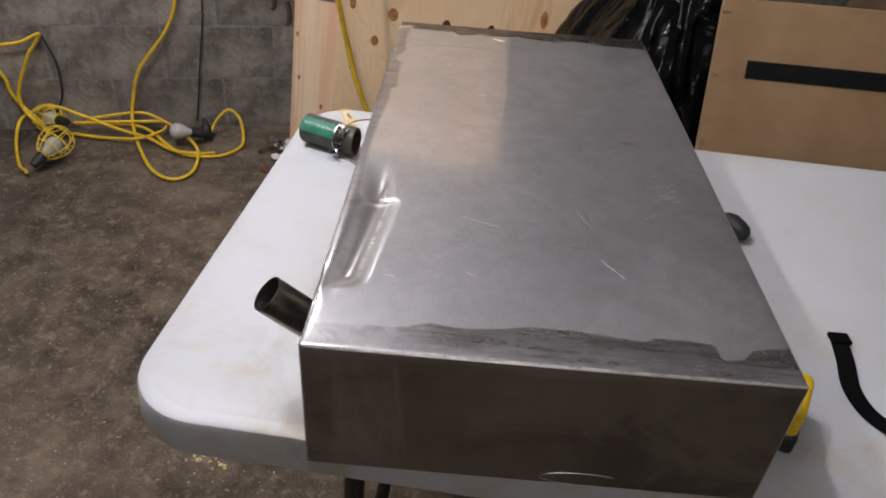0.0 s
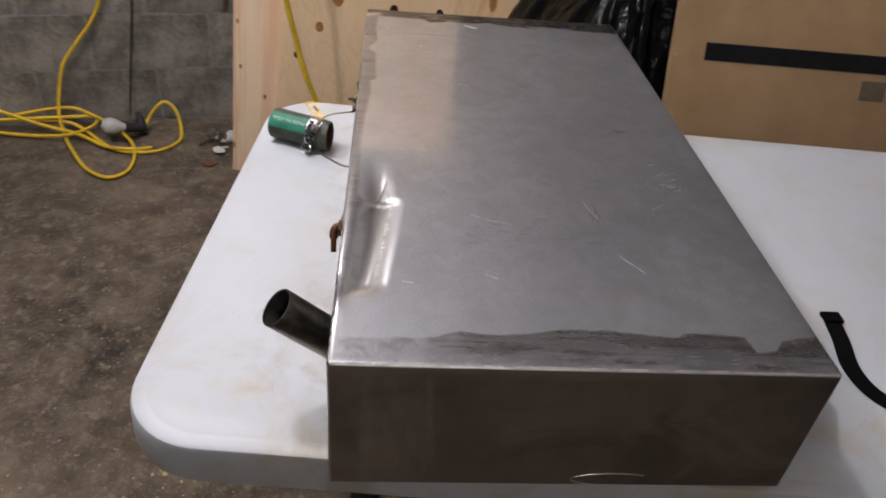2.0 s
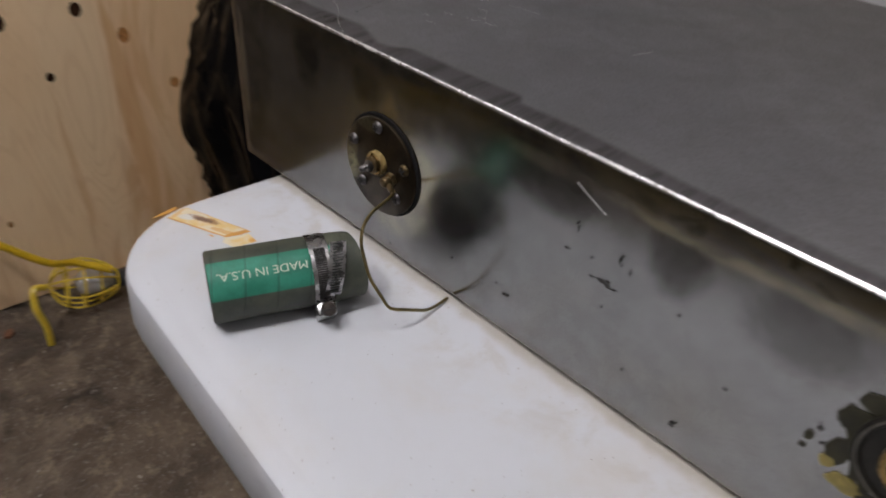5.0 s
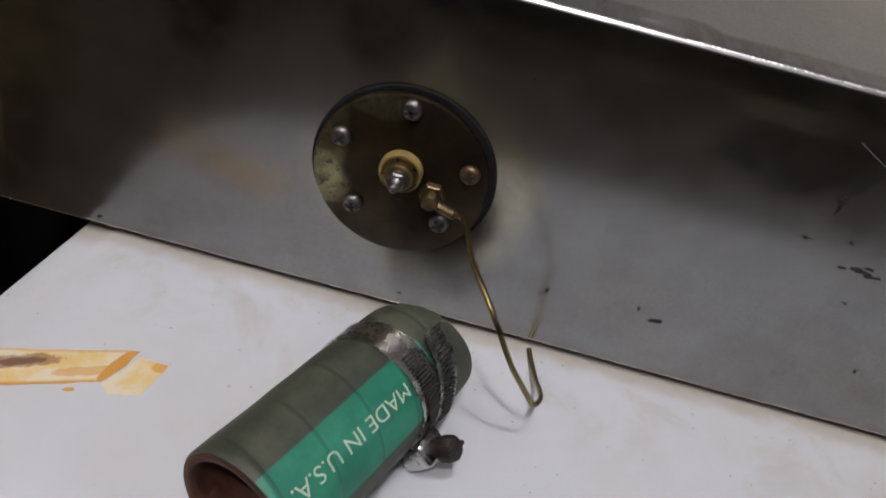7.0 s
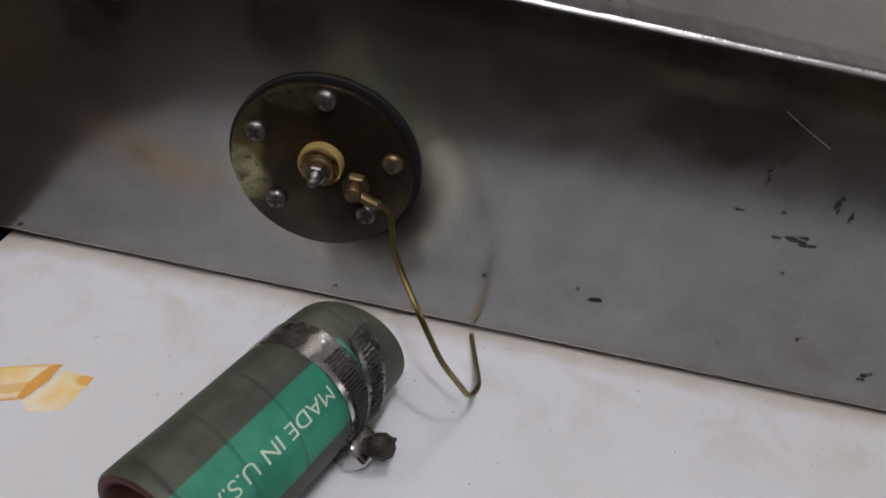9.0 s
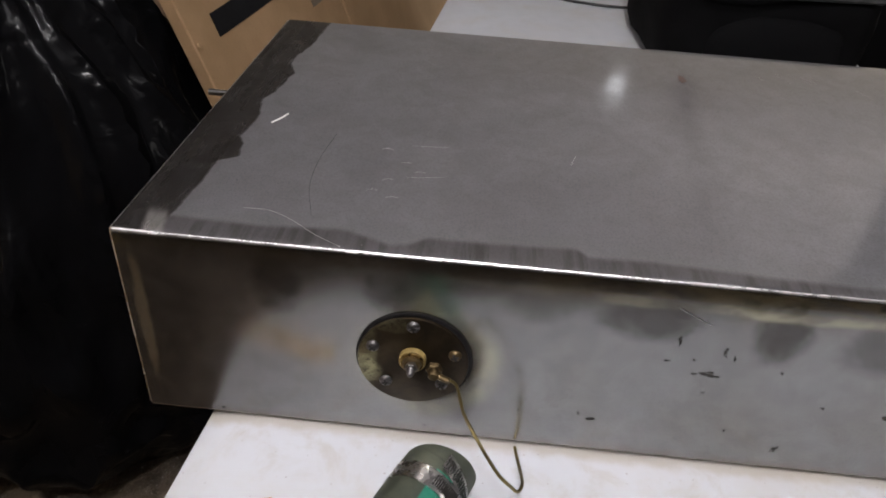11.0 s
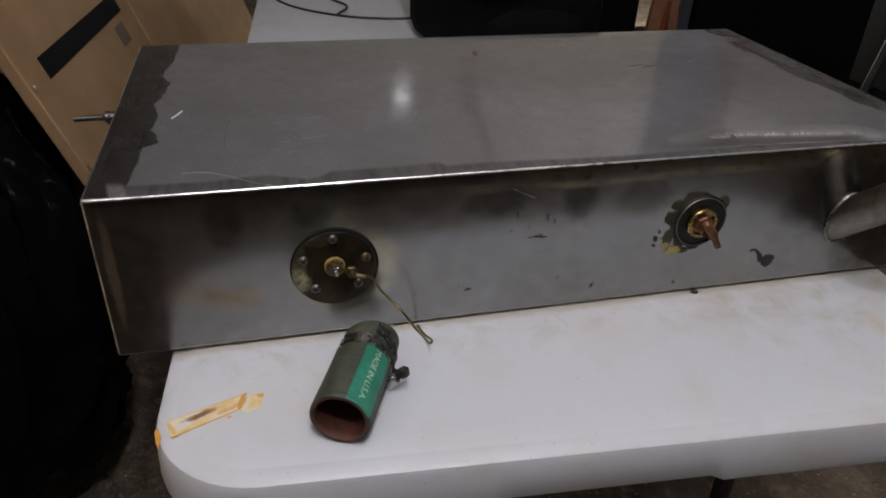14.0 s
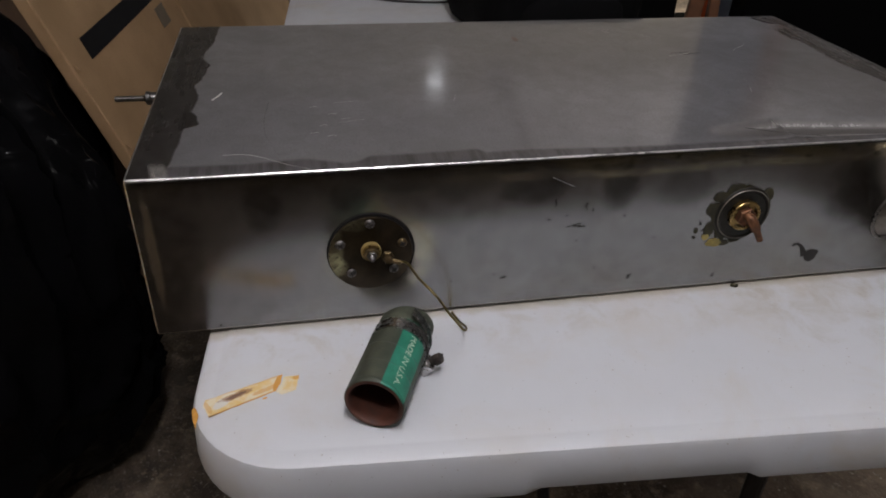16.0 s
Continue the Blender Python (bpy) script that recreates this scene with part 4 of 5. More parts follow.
drain = part("drain_flange", lathe([(0.0285, 0), (0.0285, 0.0012), (0.0272, 0.0026), (0.0258, 0.003), (0.0246, 0.003), (0.0238, 0.0018), (0.014, 0.0018)], 48, on_side(DY, DZ)), FLANGE, tank, "dark stained drain flange", 35)
part("flange_rim", lathe([(0.0254, 0.0026), (0.0258, 0.0033), (0.0264, 0.0034), (0.0268, 0.0026)], 48, on_side(DY, DZ)), TUBE, drain, "worn steel rim", 50)
part("collar", lathe([(0.0158, 0.001), (0.0158, 0.0058), (0.0149, 0.0068), (0.0122, 0.0068), (0.0118, 0.0034), (0, 0.0034)], 36, on_side(DY, DZ)), BRASS, drain, "brass collar", 35)
part("hexagon", lathe([(0.0098, 0.003), (0.0098, 0.0092), (0.0088, 0.0102), (0, 0.0102)], 6, on_side(DY, DZ) @ pose(0, 0, 0, 0, 0, 20)), RUSTBRASS, drain, "rusty brass hexagon", 20)
part("elbow", tube([(-0.007, DY, DZ + 0.002), (-0.0125, DY - 0.0012, DZ + 0.001), (-0.015, DY - 0.004, DZ - 0.003), (-0.0152, DY - 0.008, DZ - 0.0095)], 0.005, 14, 6), RUSTBRASS, drain, "rusty elbow", 60)
part("spigot", tube([(-0.0152, DY - 0.0068, DZ - 0.006), (-0.015, DY - 0.0165, DZ - 0.0225)], 0.0032, 14, 1), RUSTBRASS, drain, "rusty drain spigot", 60)

# filler pipe
base, mouth = Vector((0.006, 0.112, 0.067)), Vector((-0.053, 0.098, 0.1265))
way = (mouth - base).normalized()
span = (mouth - base).length
pipe = part("filler_pipe", lathe([(0.0172, span - 0.05), (0.0172, span), (0.0188, span), (0.0191, span - 0.0006), (0.0191, -0.012)], 56, along(base, way)), TUBE, tank, "bare steel filler pipe stub", 40)
part("bore", lathe([(0.01719, span - 0.0015), (0.0171, 0.004), (0, 0.004)], 48, along(base, way)), TUBE_IN, pipe, "dark pipe bore", 40)
bead = bmesh.new()
ringpts = []
for i in range(49):
    a = 2 * math.pi * i / 48
    radial = along(base, way) @ Vector((0.0193 * math.cos(a), 0.0193 * math.sin(a), 0))
    hit = radial + way * ((-0.0005 - radial.x) / way.x)
    ringpts.append(hit)
part("weld_bead", tube(ringpts, 0.0021, 8, 2, bead), WELD, pipe, "bright weld bead", 60)

# level sender rod on the far end
part("vent_fitting", lathe([(0.0082, 0), (0.0082, 0.012), (0.0096, 0.013), (0.0096, 0.02), (0.0076, 0.022), (0.0076, 0.046), (0.0086, 0.047), (0.0086, 0.052), (0.0045, 0.054), (0.0036, 0.056), (0.0036, 0.09), (0, 0.0905)], 20, along((0.431, TANK_L - 0.001, 0.0745), (0, 1, 0))), DULLSTEEL, tank, "dull grey threaded fitting with a thin rod", 40).location = (-0.03, 0, 0)

# black smuts, chips and glue left on the side
rng = random.Random(11)
for y, z, w, h in ((0.452, 0.086, 0.012, 0.0028), (0.4445, 0.106, 0.0022, 0.005), (0.475, 0.1135, 0.003, 0.0035), (0.4735, 0.11, 0.0015, 0.003), (0.479, 0.0945, 0.0035, 0.0014), (0.297, 0.0152, 0.003, 0.0028), (0.389, 0.0238, 0.0042, 0.0034),
                   (0.4265, 0.037, 0.0016, 0.0013), (0.449, 0.0695, 0.0017, 0.001), (0.4055, 0.093, 0.0017, 0.0012), (0.3705, 0.066, 0.0026, 0.0009), (0.631, 0.012, 0.0016, 0.0011), (0.7765, 0.009, 0.0022, 0.002), (0.567, 0.035, 0.0013, 0.0011),
                   (0.517, 0.0345, 0.007, 0.0014), (0.325, 0.0775, 0.0022, 0.004), (0.3215, 0.0695, 0.0018, 0.002), (0.3155, 0.06, 0.0014, 0.002), (0.6, 0.1285, 0.0012, 0.0012), (0.437, 0.101, 0.0012, 0.003), (0.271, 0.003, 0.0035, 0.0016), (0.462, 0.0975, 0.002, 0.001), (0.526, 0.039, 0.0014, 0.001)):
    bm = bmesh.new()
    for i in range(5):
        far = 0.0 if i == 0 else 0.8
        flake(blot(rng, w * (0.5 if i == 0 else 0.24), h * (0.55 if i == 0 else 0.3), 13, 0.75), 0.0003, on_side(y + far * w * (rng.random() - 0.5) * 1.6, z + far * h * (rng.random() - 0.5) * 2.2, -0.0001), bm)
    part("smut", bm, SMUT_SHADE, tank)
part("scratch", tube([(-0.0001, 0.48, 0.1372), (-0.0001, 0.4701, 0.1321), (-0.0001, 0.459, 0.127)], 0.0002, 6, 5, flat=0.5), SCRATCH, tank, "pale scratch")
part("smut", flake(blot(rng, 0.0095, 0.0085, 16, 0.3), 0.0004, on_side(0.1905, 0.0295, -0.0001)), SMUT_SHADE, tank, "black smut with a curled tail")
part("smut", flake([(0.194, -0.03), (0.2, -0.0395), (0.205, -0.044), (0.2095, -0.0462), (0.2135, -0.0455), (0.2145, -0.0425), (0.2125, -0.0435), (0.2095, -0.0438), (0.206, -0.0405), (0.2035, -0.036), (0.201, -0.0285)], 0.0004, on_side(0, 0, -0.0001)), SMUT_SHADE, tank)
# bright scratches and small marks on the top
def on_top(x, y, turn=0.0):
    return Matrix.Translation((x, y, TANK_H + 0.0008)) @ pose(0, 0, 0, 0, 0, turn)


def top_height(x, y):
    return tank_shape(Vector((x, y, TANK_H))).z


def line_on_top(pts, r, mat=None):
    p = [(x, y, top_height(x, y) + r * 0.02) for x, y in pts]
    part("scratch", tube(p, r, 6, 5, flat=0.25), mat or SCRATCH, tank)


for pts, r in (([(0.272, 0.155), (0.283, 0.14), (0.292, 0.128)], 0.0006), ([(0.136, 0.118), (0.148, 0.112)], 0.0006), ([(0.13, 0.215), (0.15, 0.207), (0.17, 0.2)], 0.0005),
               ([(0.1351, 0.541), (0.1522, 0.5362)], 0.0006), 
               ([(0.06, 0.104), (0.07, 0.102)], 0.0006), ([(0.0941, 0.6597), (0.0997, 0.6327)], 0.0003), ([(0.144, 0.6616), (0.1467, 0.6327)], 0.0003), ([(0.33, 0.24), (0.345, 0.25)], 0.0005), ([(0.255, 0.25), (0.262, 0.225), (0.268, 0.215)], 0.0005)):
    line_on_top(pts, r * 0.3)
line_on_top([(0.163, 0.7755), (0.1722, 0.7706), (0.1823, 0.7668)], 0.001, CHIP)
line_on_top([(0.0365, 0.7581), (0.0359, 0.7407), (0.0264, 0.7234), (0.0129, 0.706), (0.0033, 0.6886)], 0.00016)
for fx, fy in ((0.1344, 0.6828), (0.1149, 0.6664), (0.1022, 0.6548), (0.0724, 0.6848), (0.0648, 0.6703), (0.0886, 0.6761)):
    line_on_top([(fx, fy), (fx + 0.002, fy - 0.004), (fx + 0.001, fy - 0.008)], 0.00013)
for i in range(9):
    fx, fy = 0.352 + 0.02 * rng.random(), 0.27 + 0.075 * rng.random()
    line_on_top([(fx, fy), (fx + 0.012, fy + 0.006)], 0.0002)
for pts, r in (([(0.015, 0.205), (0.033, 0.235), (0.043, 0.275)], 0.0004), ([(0.1535, 0.7214), (0.1113, 0.7253), (0.0714, 0.7234), (0.0347, 0.7137)], 0.00025)):
    line_on_top(pts, r, SMUT_SHADE)
for i in range(26):
    fx, fy = 0.115 + 0.135 * rng.random(), 0.165 + 0.05 * rng.random()
    line_on_top([(fx, fy), (fx + 0.006 + 0.012 * rng.random(), fy - 0.004 + 0.006 * rng.random())], 0.00011, SMUT_SHADE)
for fx, fy in ((0.258, 0.228), (0.262, 0.221), (0.266, 0.232), (0.264, 0.244)):
    line_on_top([(fx, fy), (fx + 0.002, fy - 0.008), (fx + 0.001, fy - 0.016)], 0.0004, SMUT_SHADE)
rust_mark = plain("faint_rust_mark", (0.12, 0.08, 0.07), 0.5, 0.5, 0.4, 200)
part("rust_mark", flake(blot(rng, 0.012, 0.004, 14, 0.4), 0.0002, on_top(0.338, 0.42)), rust_mark, tank, "small rust mark")

# ---- the hose stub with its clamp ----
H0, H1, HR = Vector((-0.136, 0.6545, TOP + 0.0248)), Vector((-0.0475, 0.6158, TOP + 0.0248)), 0.0241
axis = (H1 - H0).normalized()
HL = (H1 - H0).length
hose = thing("rubber_hose", H0, (0, 0, math.degrees(math.atan2(axis.y, axis.x)) + 180), "short green rubber hose with a steel clamp and rusty bore", "hose")
# local -x runs from the open end towards the tank, +y to the near flank
X = Matrix.Rotation(radians(-90), 4, "Y")
HC = 0.0715


def hose_radius(s):
    return HR - 0.0014 * math.exp(-((s - HC) / 0.006) ** 2) - 0.0012 * max(0, (s - HC - 0.008) / 0.018) + 0.0002 * noise.noise(Vector((s * 60, 0, 0)))


def cut_aslant(bm):
    """The end beside the tank is cut a little aslant."""
    for v in bm.verts:
        if v.co.x < -HL + 0.0045:
            v.co.x -= 0.005 * v.co.y / HR
    return bm


wall = [(hose_radius(HL * i / 59), HL * i / 59) for i in range(60)]
wall[0] = (HR - 0.0007, 0.0)
wall[1] = (HR, 0.0009)
part("hose_wall", cut_aslant(lathe([(HR - 0.0015, 0.0002), *wall, (HR - 0.0024, HL)], 64, X)), HOSE, hose, "green wrapped rubber wall", 50)
part("lining", cut_aslant(lathe([(HR - 0.0012, 0.0), (HR - 0.0018, -0.0004), (0.0208, -0.0004), (0.0201, 0.0004), (0.0197, 0.004), (0.0192, HL - 0.004), (0.0196, HL + 0.0004), (HR - 0.0024, HL + 0.0005), (HR - 0.0018, HL - 0.0002)], 48, X)), RUSTRED, hose, "rust-brown lining", 50)


def bent(u, v, r):
    """A point of the hose's skin: u along it from the open end, v round it in metres."""
    a = v / HR
    return Vector((-u, r * math.cos(a), r * math.sin(a)))


def writing():
    curve = bpy.data.curves.new("writing", "FONT")
    curve.body, curve.size, curve.align_x, curve.align_y = "MADE IN U.S.A.", 0.0098, "LEFT", "CENTER"
    ob = bpy.data.objects.new("writing", curve)
    scene.collection.objects.link(ob)
    bpy.context.view_layer.update()
    me = ob.evaluated_get(bpy.context.evaluated_depsgraph_get()).to_mesh()
    bm = bmesh.new()
    bm.from_mesh(me)
    bmesh.ops.triangulate(bm, faces=bm.faces)
    bmesh.ops.subdivide_edges(bm, edges=[e for e in bm.edges if e.calc_length() > 0.003], cuts=2)
    wide = 0.0575 / max(v.co.x for v in bm.verts)
    for v in bm.verts:
        u = 0.0632 - v.co.x * wide
        v.co = bent(u, 0.0212 - v.co.y * 0.78, hose_radius(u) + 0.00025)
    bpy.data.objects.remove(ob)
    return bm


part("lettering", writing(), PRINT, hose, "cream printed lettering")

# worm clamp: band, slots, housing and screw
band = bmesh.new()
steps = 72
for k in range(steps):
    a0, a1 = 2 * math.pi * k / steps, 2 * math.pi * (k + 1) / steps
    quad = []
    for a, u, r in ((a0, HC - 0.0063, HR + 0.0005), (a1, HC - 0.0063, HR + 0.0005), (a1, HC + 0.0063, HR + 0.0005), (a0, HC + 0.0063, HR + 0.0005)):
        quad.append(band.verts.new((-u, r * math.cos(a), r * math.sin(a))))
    band.faces.new(quad)
bmesh.ops.remove_doubles(band, verts=band.verts, dist=1e-5)
bmesh.ops.solidify(band, geom=band.faces, thickness=-0.0009)
strap = part("clamp_band", band, CLAMP, hose, "stainless steel clamp band", 40)
for k in range(26):
    a = radians(-12) + k * 0.057 + 0.0
    m = Matrix.Rotation(a - math.pi / 2, 4, "X")
    slot = box(-HC - 0.0036, -HC + 0.0036, -0.00045, 0.00045, HR + 0.0009, HR + 0.00165)
    bmesh.ops.transform(slot, matrix=m, verts=slot.verts)
    part("slot", slot, RECESS, strap)


def tail_spot(f):
    """Angle, radius and place along the hose of the loose band end, from the screw (0) to its tip (1)."""
    return radians(-8 + 80 * f), HR + 0.0016 + 0.0034 * f * f, HC + 0.0045 + 0.0085 * f


tail = bmesh.new()
prev = None
for k in range(31):
    a, r, u = tail_spot(k / 30)
    cur = [tail.verts.new((-u + s * 0.0056, r * math.cos(a), r * math.sin(a))) for s in (-1, 1)]
    if prev:
        tail.faces.new((prev[0], prev[1], cur[1], cur[0]))
    prev = cur
bmesh.ops.solidify(tail, geom=tail.faces, thickness=0.0007)
loose = part("band_tail", tail, CLAMP, hose, "loose perforated band end", 40)
for k in range(19):
    a, r, u = tail_spot(0.1 + 0.86 * k / 18)
    slot = box(-u - 0.0032, -u + 0.0032, -0.00034, 0.00034, r + 0.0002, r + 0.0008)
    bmesh.ops.transform(slot, matrix=Matrix.Rotation(a - math.pi / 2, 4, "X"), verts=slot.verts)
    part("slot", slot, SLOT, loose)
CA = radians(-36)
cp = Vector((-HC, (HR + 0.0055) * math.cos(CA), (HR + 0.0055) * math.sin(CA)))
tang = Vector((0, -math.sin(CA), math.cos(CA)))
shell = box(-0.0068, 0.0068, -0.0052, 0.0052, -0.0075, 0.0075, 0.002, 3)
bmesh.ops.transform(shell, matrix=along(cp, tang), verts=shell.verts)
part("clamp_housing", shell, CLAMP, hose, "bright clamp housing", 40)
scr = part("clamp_screw", lathe([(0.0035, 0), (0.0035, 0.004), (0.0048, 0.0045), (0.0051, 0.0056), (0.0051, 0.0096), (0.0044, 0.0112), (0, 0.0116)], 8, along(cp + tang * 0.006, tang + Vector((0, 0.45, 0)))), CLAMP_DARK, hose, "dark slotted clamp screw", 25)
sl = box(-0.0047, 0.0047, -0.0007, 0.0007, 0.0108, 0.0119)
bmesh.ops.transform(sl, matrix=along(cp + tang * 0.006, tang + Vector((0, 0.45, 0))), verts=sl.verts)
part("screw_slot", sl, RECESS, scr)

# ---- stains of old tape on the table ----
stain = thing("tape_residue", (-0.0832, 0.7505, TOP - 0.0002), (0, 0, -64), "yellowed adhesive tape remnant stuck to the table corner", "tape residue")
rng = random.Random(3)


def torn(corners, n=9, rag=0.0007):
    """An outline with torn edges through the corners."""
    out = []
    for (x0, y0), (x1, y1) in zip(corners, corners[1:] + corners[:1]):
        out += [(x0 + (x1 - x0) * i / n + rag * (rng.random() - 0.5), y0 + (y1 - y0) * i / n + rag * (rng.random() - 0.5)) for i in range(n)]
    return out


part("film", flake(torn([(-0.0365, -0.0055), (0.0185, -0.0092), (0.0262, -0.0035), (0.0325, 0.0058), (-0.0318, 0.0132), (-0.0352, 0.0085)]), 0.00045), TAPEFILM, stain)
part("film", flake(torn([(0.0215, -0.0155), (0.0334, -0.017), (0.0435, -0.0032), (0.0323, 0.0025), (0.0265, -0.0045), (0.0188, -0.0098)]), 0.0004), TAPEFILM, stain, "paler torn piece")
part("glue_blob", flake(blot(rng, 0.0026, 0.0013, 12, 0.5), 0.0005, pose(0.0083, -0.0116, 0)), ORANGE, stain, "amber glue blob")
part("rim_stain", flake(torn([(-0.0505, -0.0125), (-0.0425, 0.0005), (-0.0415, 0.0108), (-0.045, 0.0085), (-0.0475, 0.0)], 5), 0.0006), ORANGE, stain, "orange glue stain on the rim").location = (0.0012, 0.0028, -0.0024)

# a bright oval line on the front, low down
ring_pts = [(0.262 + 0.04 * math.cos(2 * math.pi * i / 40), -0.0002, 0.0135 + 0.0085 * math.sin(2 * math.pi * i / 40)) for i in range(5, 33)]
part("ring_scratch", tube(ring_pts, 0.00045, 6, 1), SCRATCH, tank, "bright oval mark")


# ---- on the table beyond the tank ----
case = thing("camera_bag", (0.935, 0.2, TOP), (0, 0, 2), "soft black nylon camera bag with a domed lid", "camera bag")


def soft(sx, sy, sz, bump, seed, n=2.6):
    """A padded block: a superellipsoid with a flat base and slack folds."""
    bm = bmesh.new()
    bmesh.ops.create_icosphere(bm, subdivisions=4, radius=1)
    for v in bm.verts:
        d = v.co
        k = (abs(d.x) ** n + abs(d.y) ** n + abs(d.z) ** n) ** (-1 / n)
        k *= 1 + bump * noise.noise(d * 2.4 + Vector((seed, 0, 0)))
        v.co = Vector((d.x * k * sx / 2, d.y * k * sy / 2, max(-0.46 * sz, d.z * k * sz / 2) + 0.46 * sz))
    return bm


part("body", soft(0.43, 0.31, 0.22, 0.04, 1, 6.0), NYLON, case, smooth=50)
lid = part("lid", soft(0.45, 0.32, 0.1, 0.03, 4, 6.0), NYLON, case, smooth=50)
lid.location = (0.0, 0.0, 0.15)
part("zip", tube([(-0.213, -0.13, 0.153), (-0.226, 0, 0.155), (-0.213, 0.13, 0.153), (0, 0.16, 0.155), (0.2, 0.14, 0.153)], 0.004, 8, 8), RUBBER, case, "dark rubber zip")
part("pocket", soft(0.06, 0.2, 0.12, 0.05, 7), NYLON, case, smooth=50).location = (-0.205, 0.0, 0.01)


def ribbon(points, width, thick):
    """A flat webbing strap along the points, lying level."""
    bm, rings = bmesh.new(), []
    line = spline(points, 8)
    for i, p in enumerate(line):
        way = (line[min(i + 1, len(line) - 1)] - line[max(i - 1, 0)]).normalized()
        side = Vector((-way.y, way.x, 0)).normalized() * width / 2
        rings.append([bm.verts.new(p + side), bm.verts.new(p - side), bm.verts.new(p - side + Vector((0, 0, thick))), bm.verts.new(p + side + Vector((0, 0, thick)))])
    for a, b in zip(rings, rings[1:]):
        for k in range(4):
            bm.faces.new((a[k], a[(k + 1) % 4], b[(k + 1) % 4], b[k]))
    bm.faces.new(rings[0])
    bm.faces.new(rings[-1])
    return bm


webbing = thing("webbing_strap", (0.011, 0.007, TOP), (0, 0, 0), "flat black nylon webbing strap lying on the table", "strap")
part("webbing", ribbon([(0.594, 0.243, 0.001), (0.585, 0.2, 0.003), (0.575, 0.155, 0.002), (0.582, 0.115, 0.002), (0.61, 0.085, 0.004), (0.66, 0.062, 0.006), (0.71, 0.06, 0.01), (0.74, 0.07, 0.03)], 0.021, 0.0016), NYLON, webbing)
part("folded_end", box(0.582, 0.606, 0.232, 0.25, 0.001, 0.0065, 0.0012), NYLON, webbing)

pad = thing("rubber_grip", (0.534, 0.472, TOP), (0, 0, 20), "small rounded black rubber grip lying beside the tank", "rubber grip")
part("padding", soft(0.032, 0.058, 0.028, 0.05, 3, 2.3), RUBBER, pad, smooth=50)

tape = thing("tape_measure", (0.482, 0.1, TOP), (0, 0, 62), "yellow tape measure with black rubber base beside the tank", "tape measure")
part("case", rounded_box((0.066, 0.034, 0.056), 0.009, (6, 4, 6)), TAPE_YELLOW, tape, smooth=50)
tape.children[0].location = (-0.034, -0.017, 0.004)
part("bumper", rounded_box((0.073, 0.038, 0.026), 0.006, (6, 4, 4)), RUBBER, tape, "black rubber bumper", 50).location = (-0.0365, -0.019, 0.0)
part("belt_clip", box(-0.012, 0.012, 0.0175, 0.0195, 0.014, 0.06, 0.0008), CHROME, tape, "steel belt clip")
part("end_hook", box(0.034, 0.04, -0.009, 0.009, 0.003, 0.016, 0.0008), CHROME, tape, "steel end hook")

lead = thing("thin_cable", (0, 0, TOP), (0, 0, 0), "thin dark cable looped on the table", "cable")
part("lead", tube([(1.45, 0.66, 0.003), (1.3, 0.6, 0.003), (1.2, 0.5, 0.003), (1.16, 0.4, 0.003), (1.16, 0.32, 0.004), (1.2, 0.25, 0.01)], 0.0028, 8, 8), RUBBER, lead)
part("lead", tube([(1.5, 0.5, 0.003), (1.38, 0.5, 0.0035), (1.27, 0.47, 0.008), (1.2, 0.5, 0.006)], 0.0028, 8, 8), RUBBER, lead)

# crumbs and grit on the table
rng = random.Random(8)
for x, y, r in ((-0.002, 0.269, 0.0032),):
    chip = tagged(part("debris_chip", flake(blot(rng, r * 1.6, r, 9, 0.5), 0.002, pose(x, y, TOP + 0.0003, 0, 0, 80)), GUNK), "small dry brown scrap on the table", "debris", "scraps on the table")

# ---- boards: knots, edges ----
for x, z, rx, rz, dark in ((-0.18, 0.514, 0.012, 0.016, 0), (-0.123, 0.6, 0.016, 0.02, 0), (0.046, 0.583, 0.013, 0.017, 1), (0.185, 0.585, 0.011, 0.014, 1), (0.108, 0.467, 0.008, 0.009, 1), (-0.01, 0.521, 0.011, 0.012, 0), (0.263, 0.522, 0.011, 0.016, 0),
                           (-0.253, 0.421, 0.008, 0.01, 1), (0.343, 0.63, 0.011, 0.026, 0), (-0.251, 0.622, 0.01, 0.017, 0), (-0.044, 0.19, 0.005, 0.007, 0), (-0.03, 0.92, 0.006, 0.01, 0), (-0.1, 0.87, 0.006, 0.006, 1), (0.347, 0.405, 0.01, 0.012, 0)):
    part("knot", flake([(rx * math.cos(2 * math.pi * i / 20) * (1 + 0.1 * math.sin(3 * i)), rz * math.sin(2 * math.pi * i / 20)) for i in range(20)], 0.0006, pose(x, 0.0, z, 90, 0, 0)), KNOT_DARK if dark else KNOT, ply)
for x, z, r in ((-0.06, 0.5, 0.006), (-0.05, 0.36, 0.006), (0.03, 0.27, 0.007), (-0.075, 0.17, 0.006), (-0.07, 0.09, 0.008), (0.06, 0.18, 0.005)):
    part("knot", flake([(r * 0.8 * math.cos(2 * math.pi * i / 14), r * 1.3 * math.sin(2 * math.pi * i / 14)) for i in range(14)], 0.0006, pose(x, 0.0, z, 90, 0, 0)), KNOT, board)

# ---- carton: print and tears ----
part("printed_square", box(0.341, 0.391, -0.001, 0.001, 0.779, 0.819), GREYPRINT, carton, "small grey-brown printed square")
part("printed_bar", box(0.66, 1.04, -0.0008, 0.003, 0.826, 0.862), TAPE_BLACK, carton, "black printed bar")
rng = random.Random(4)
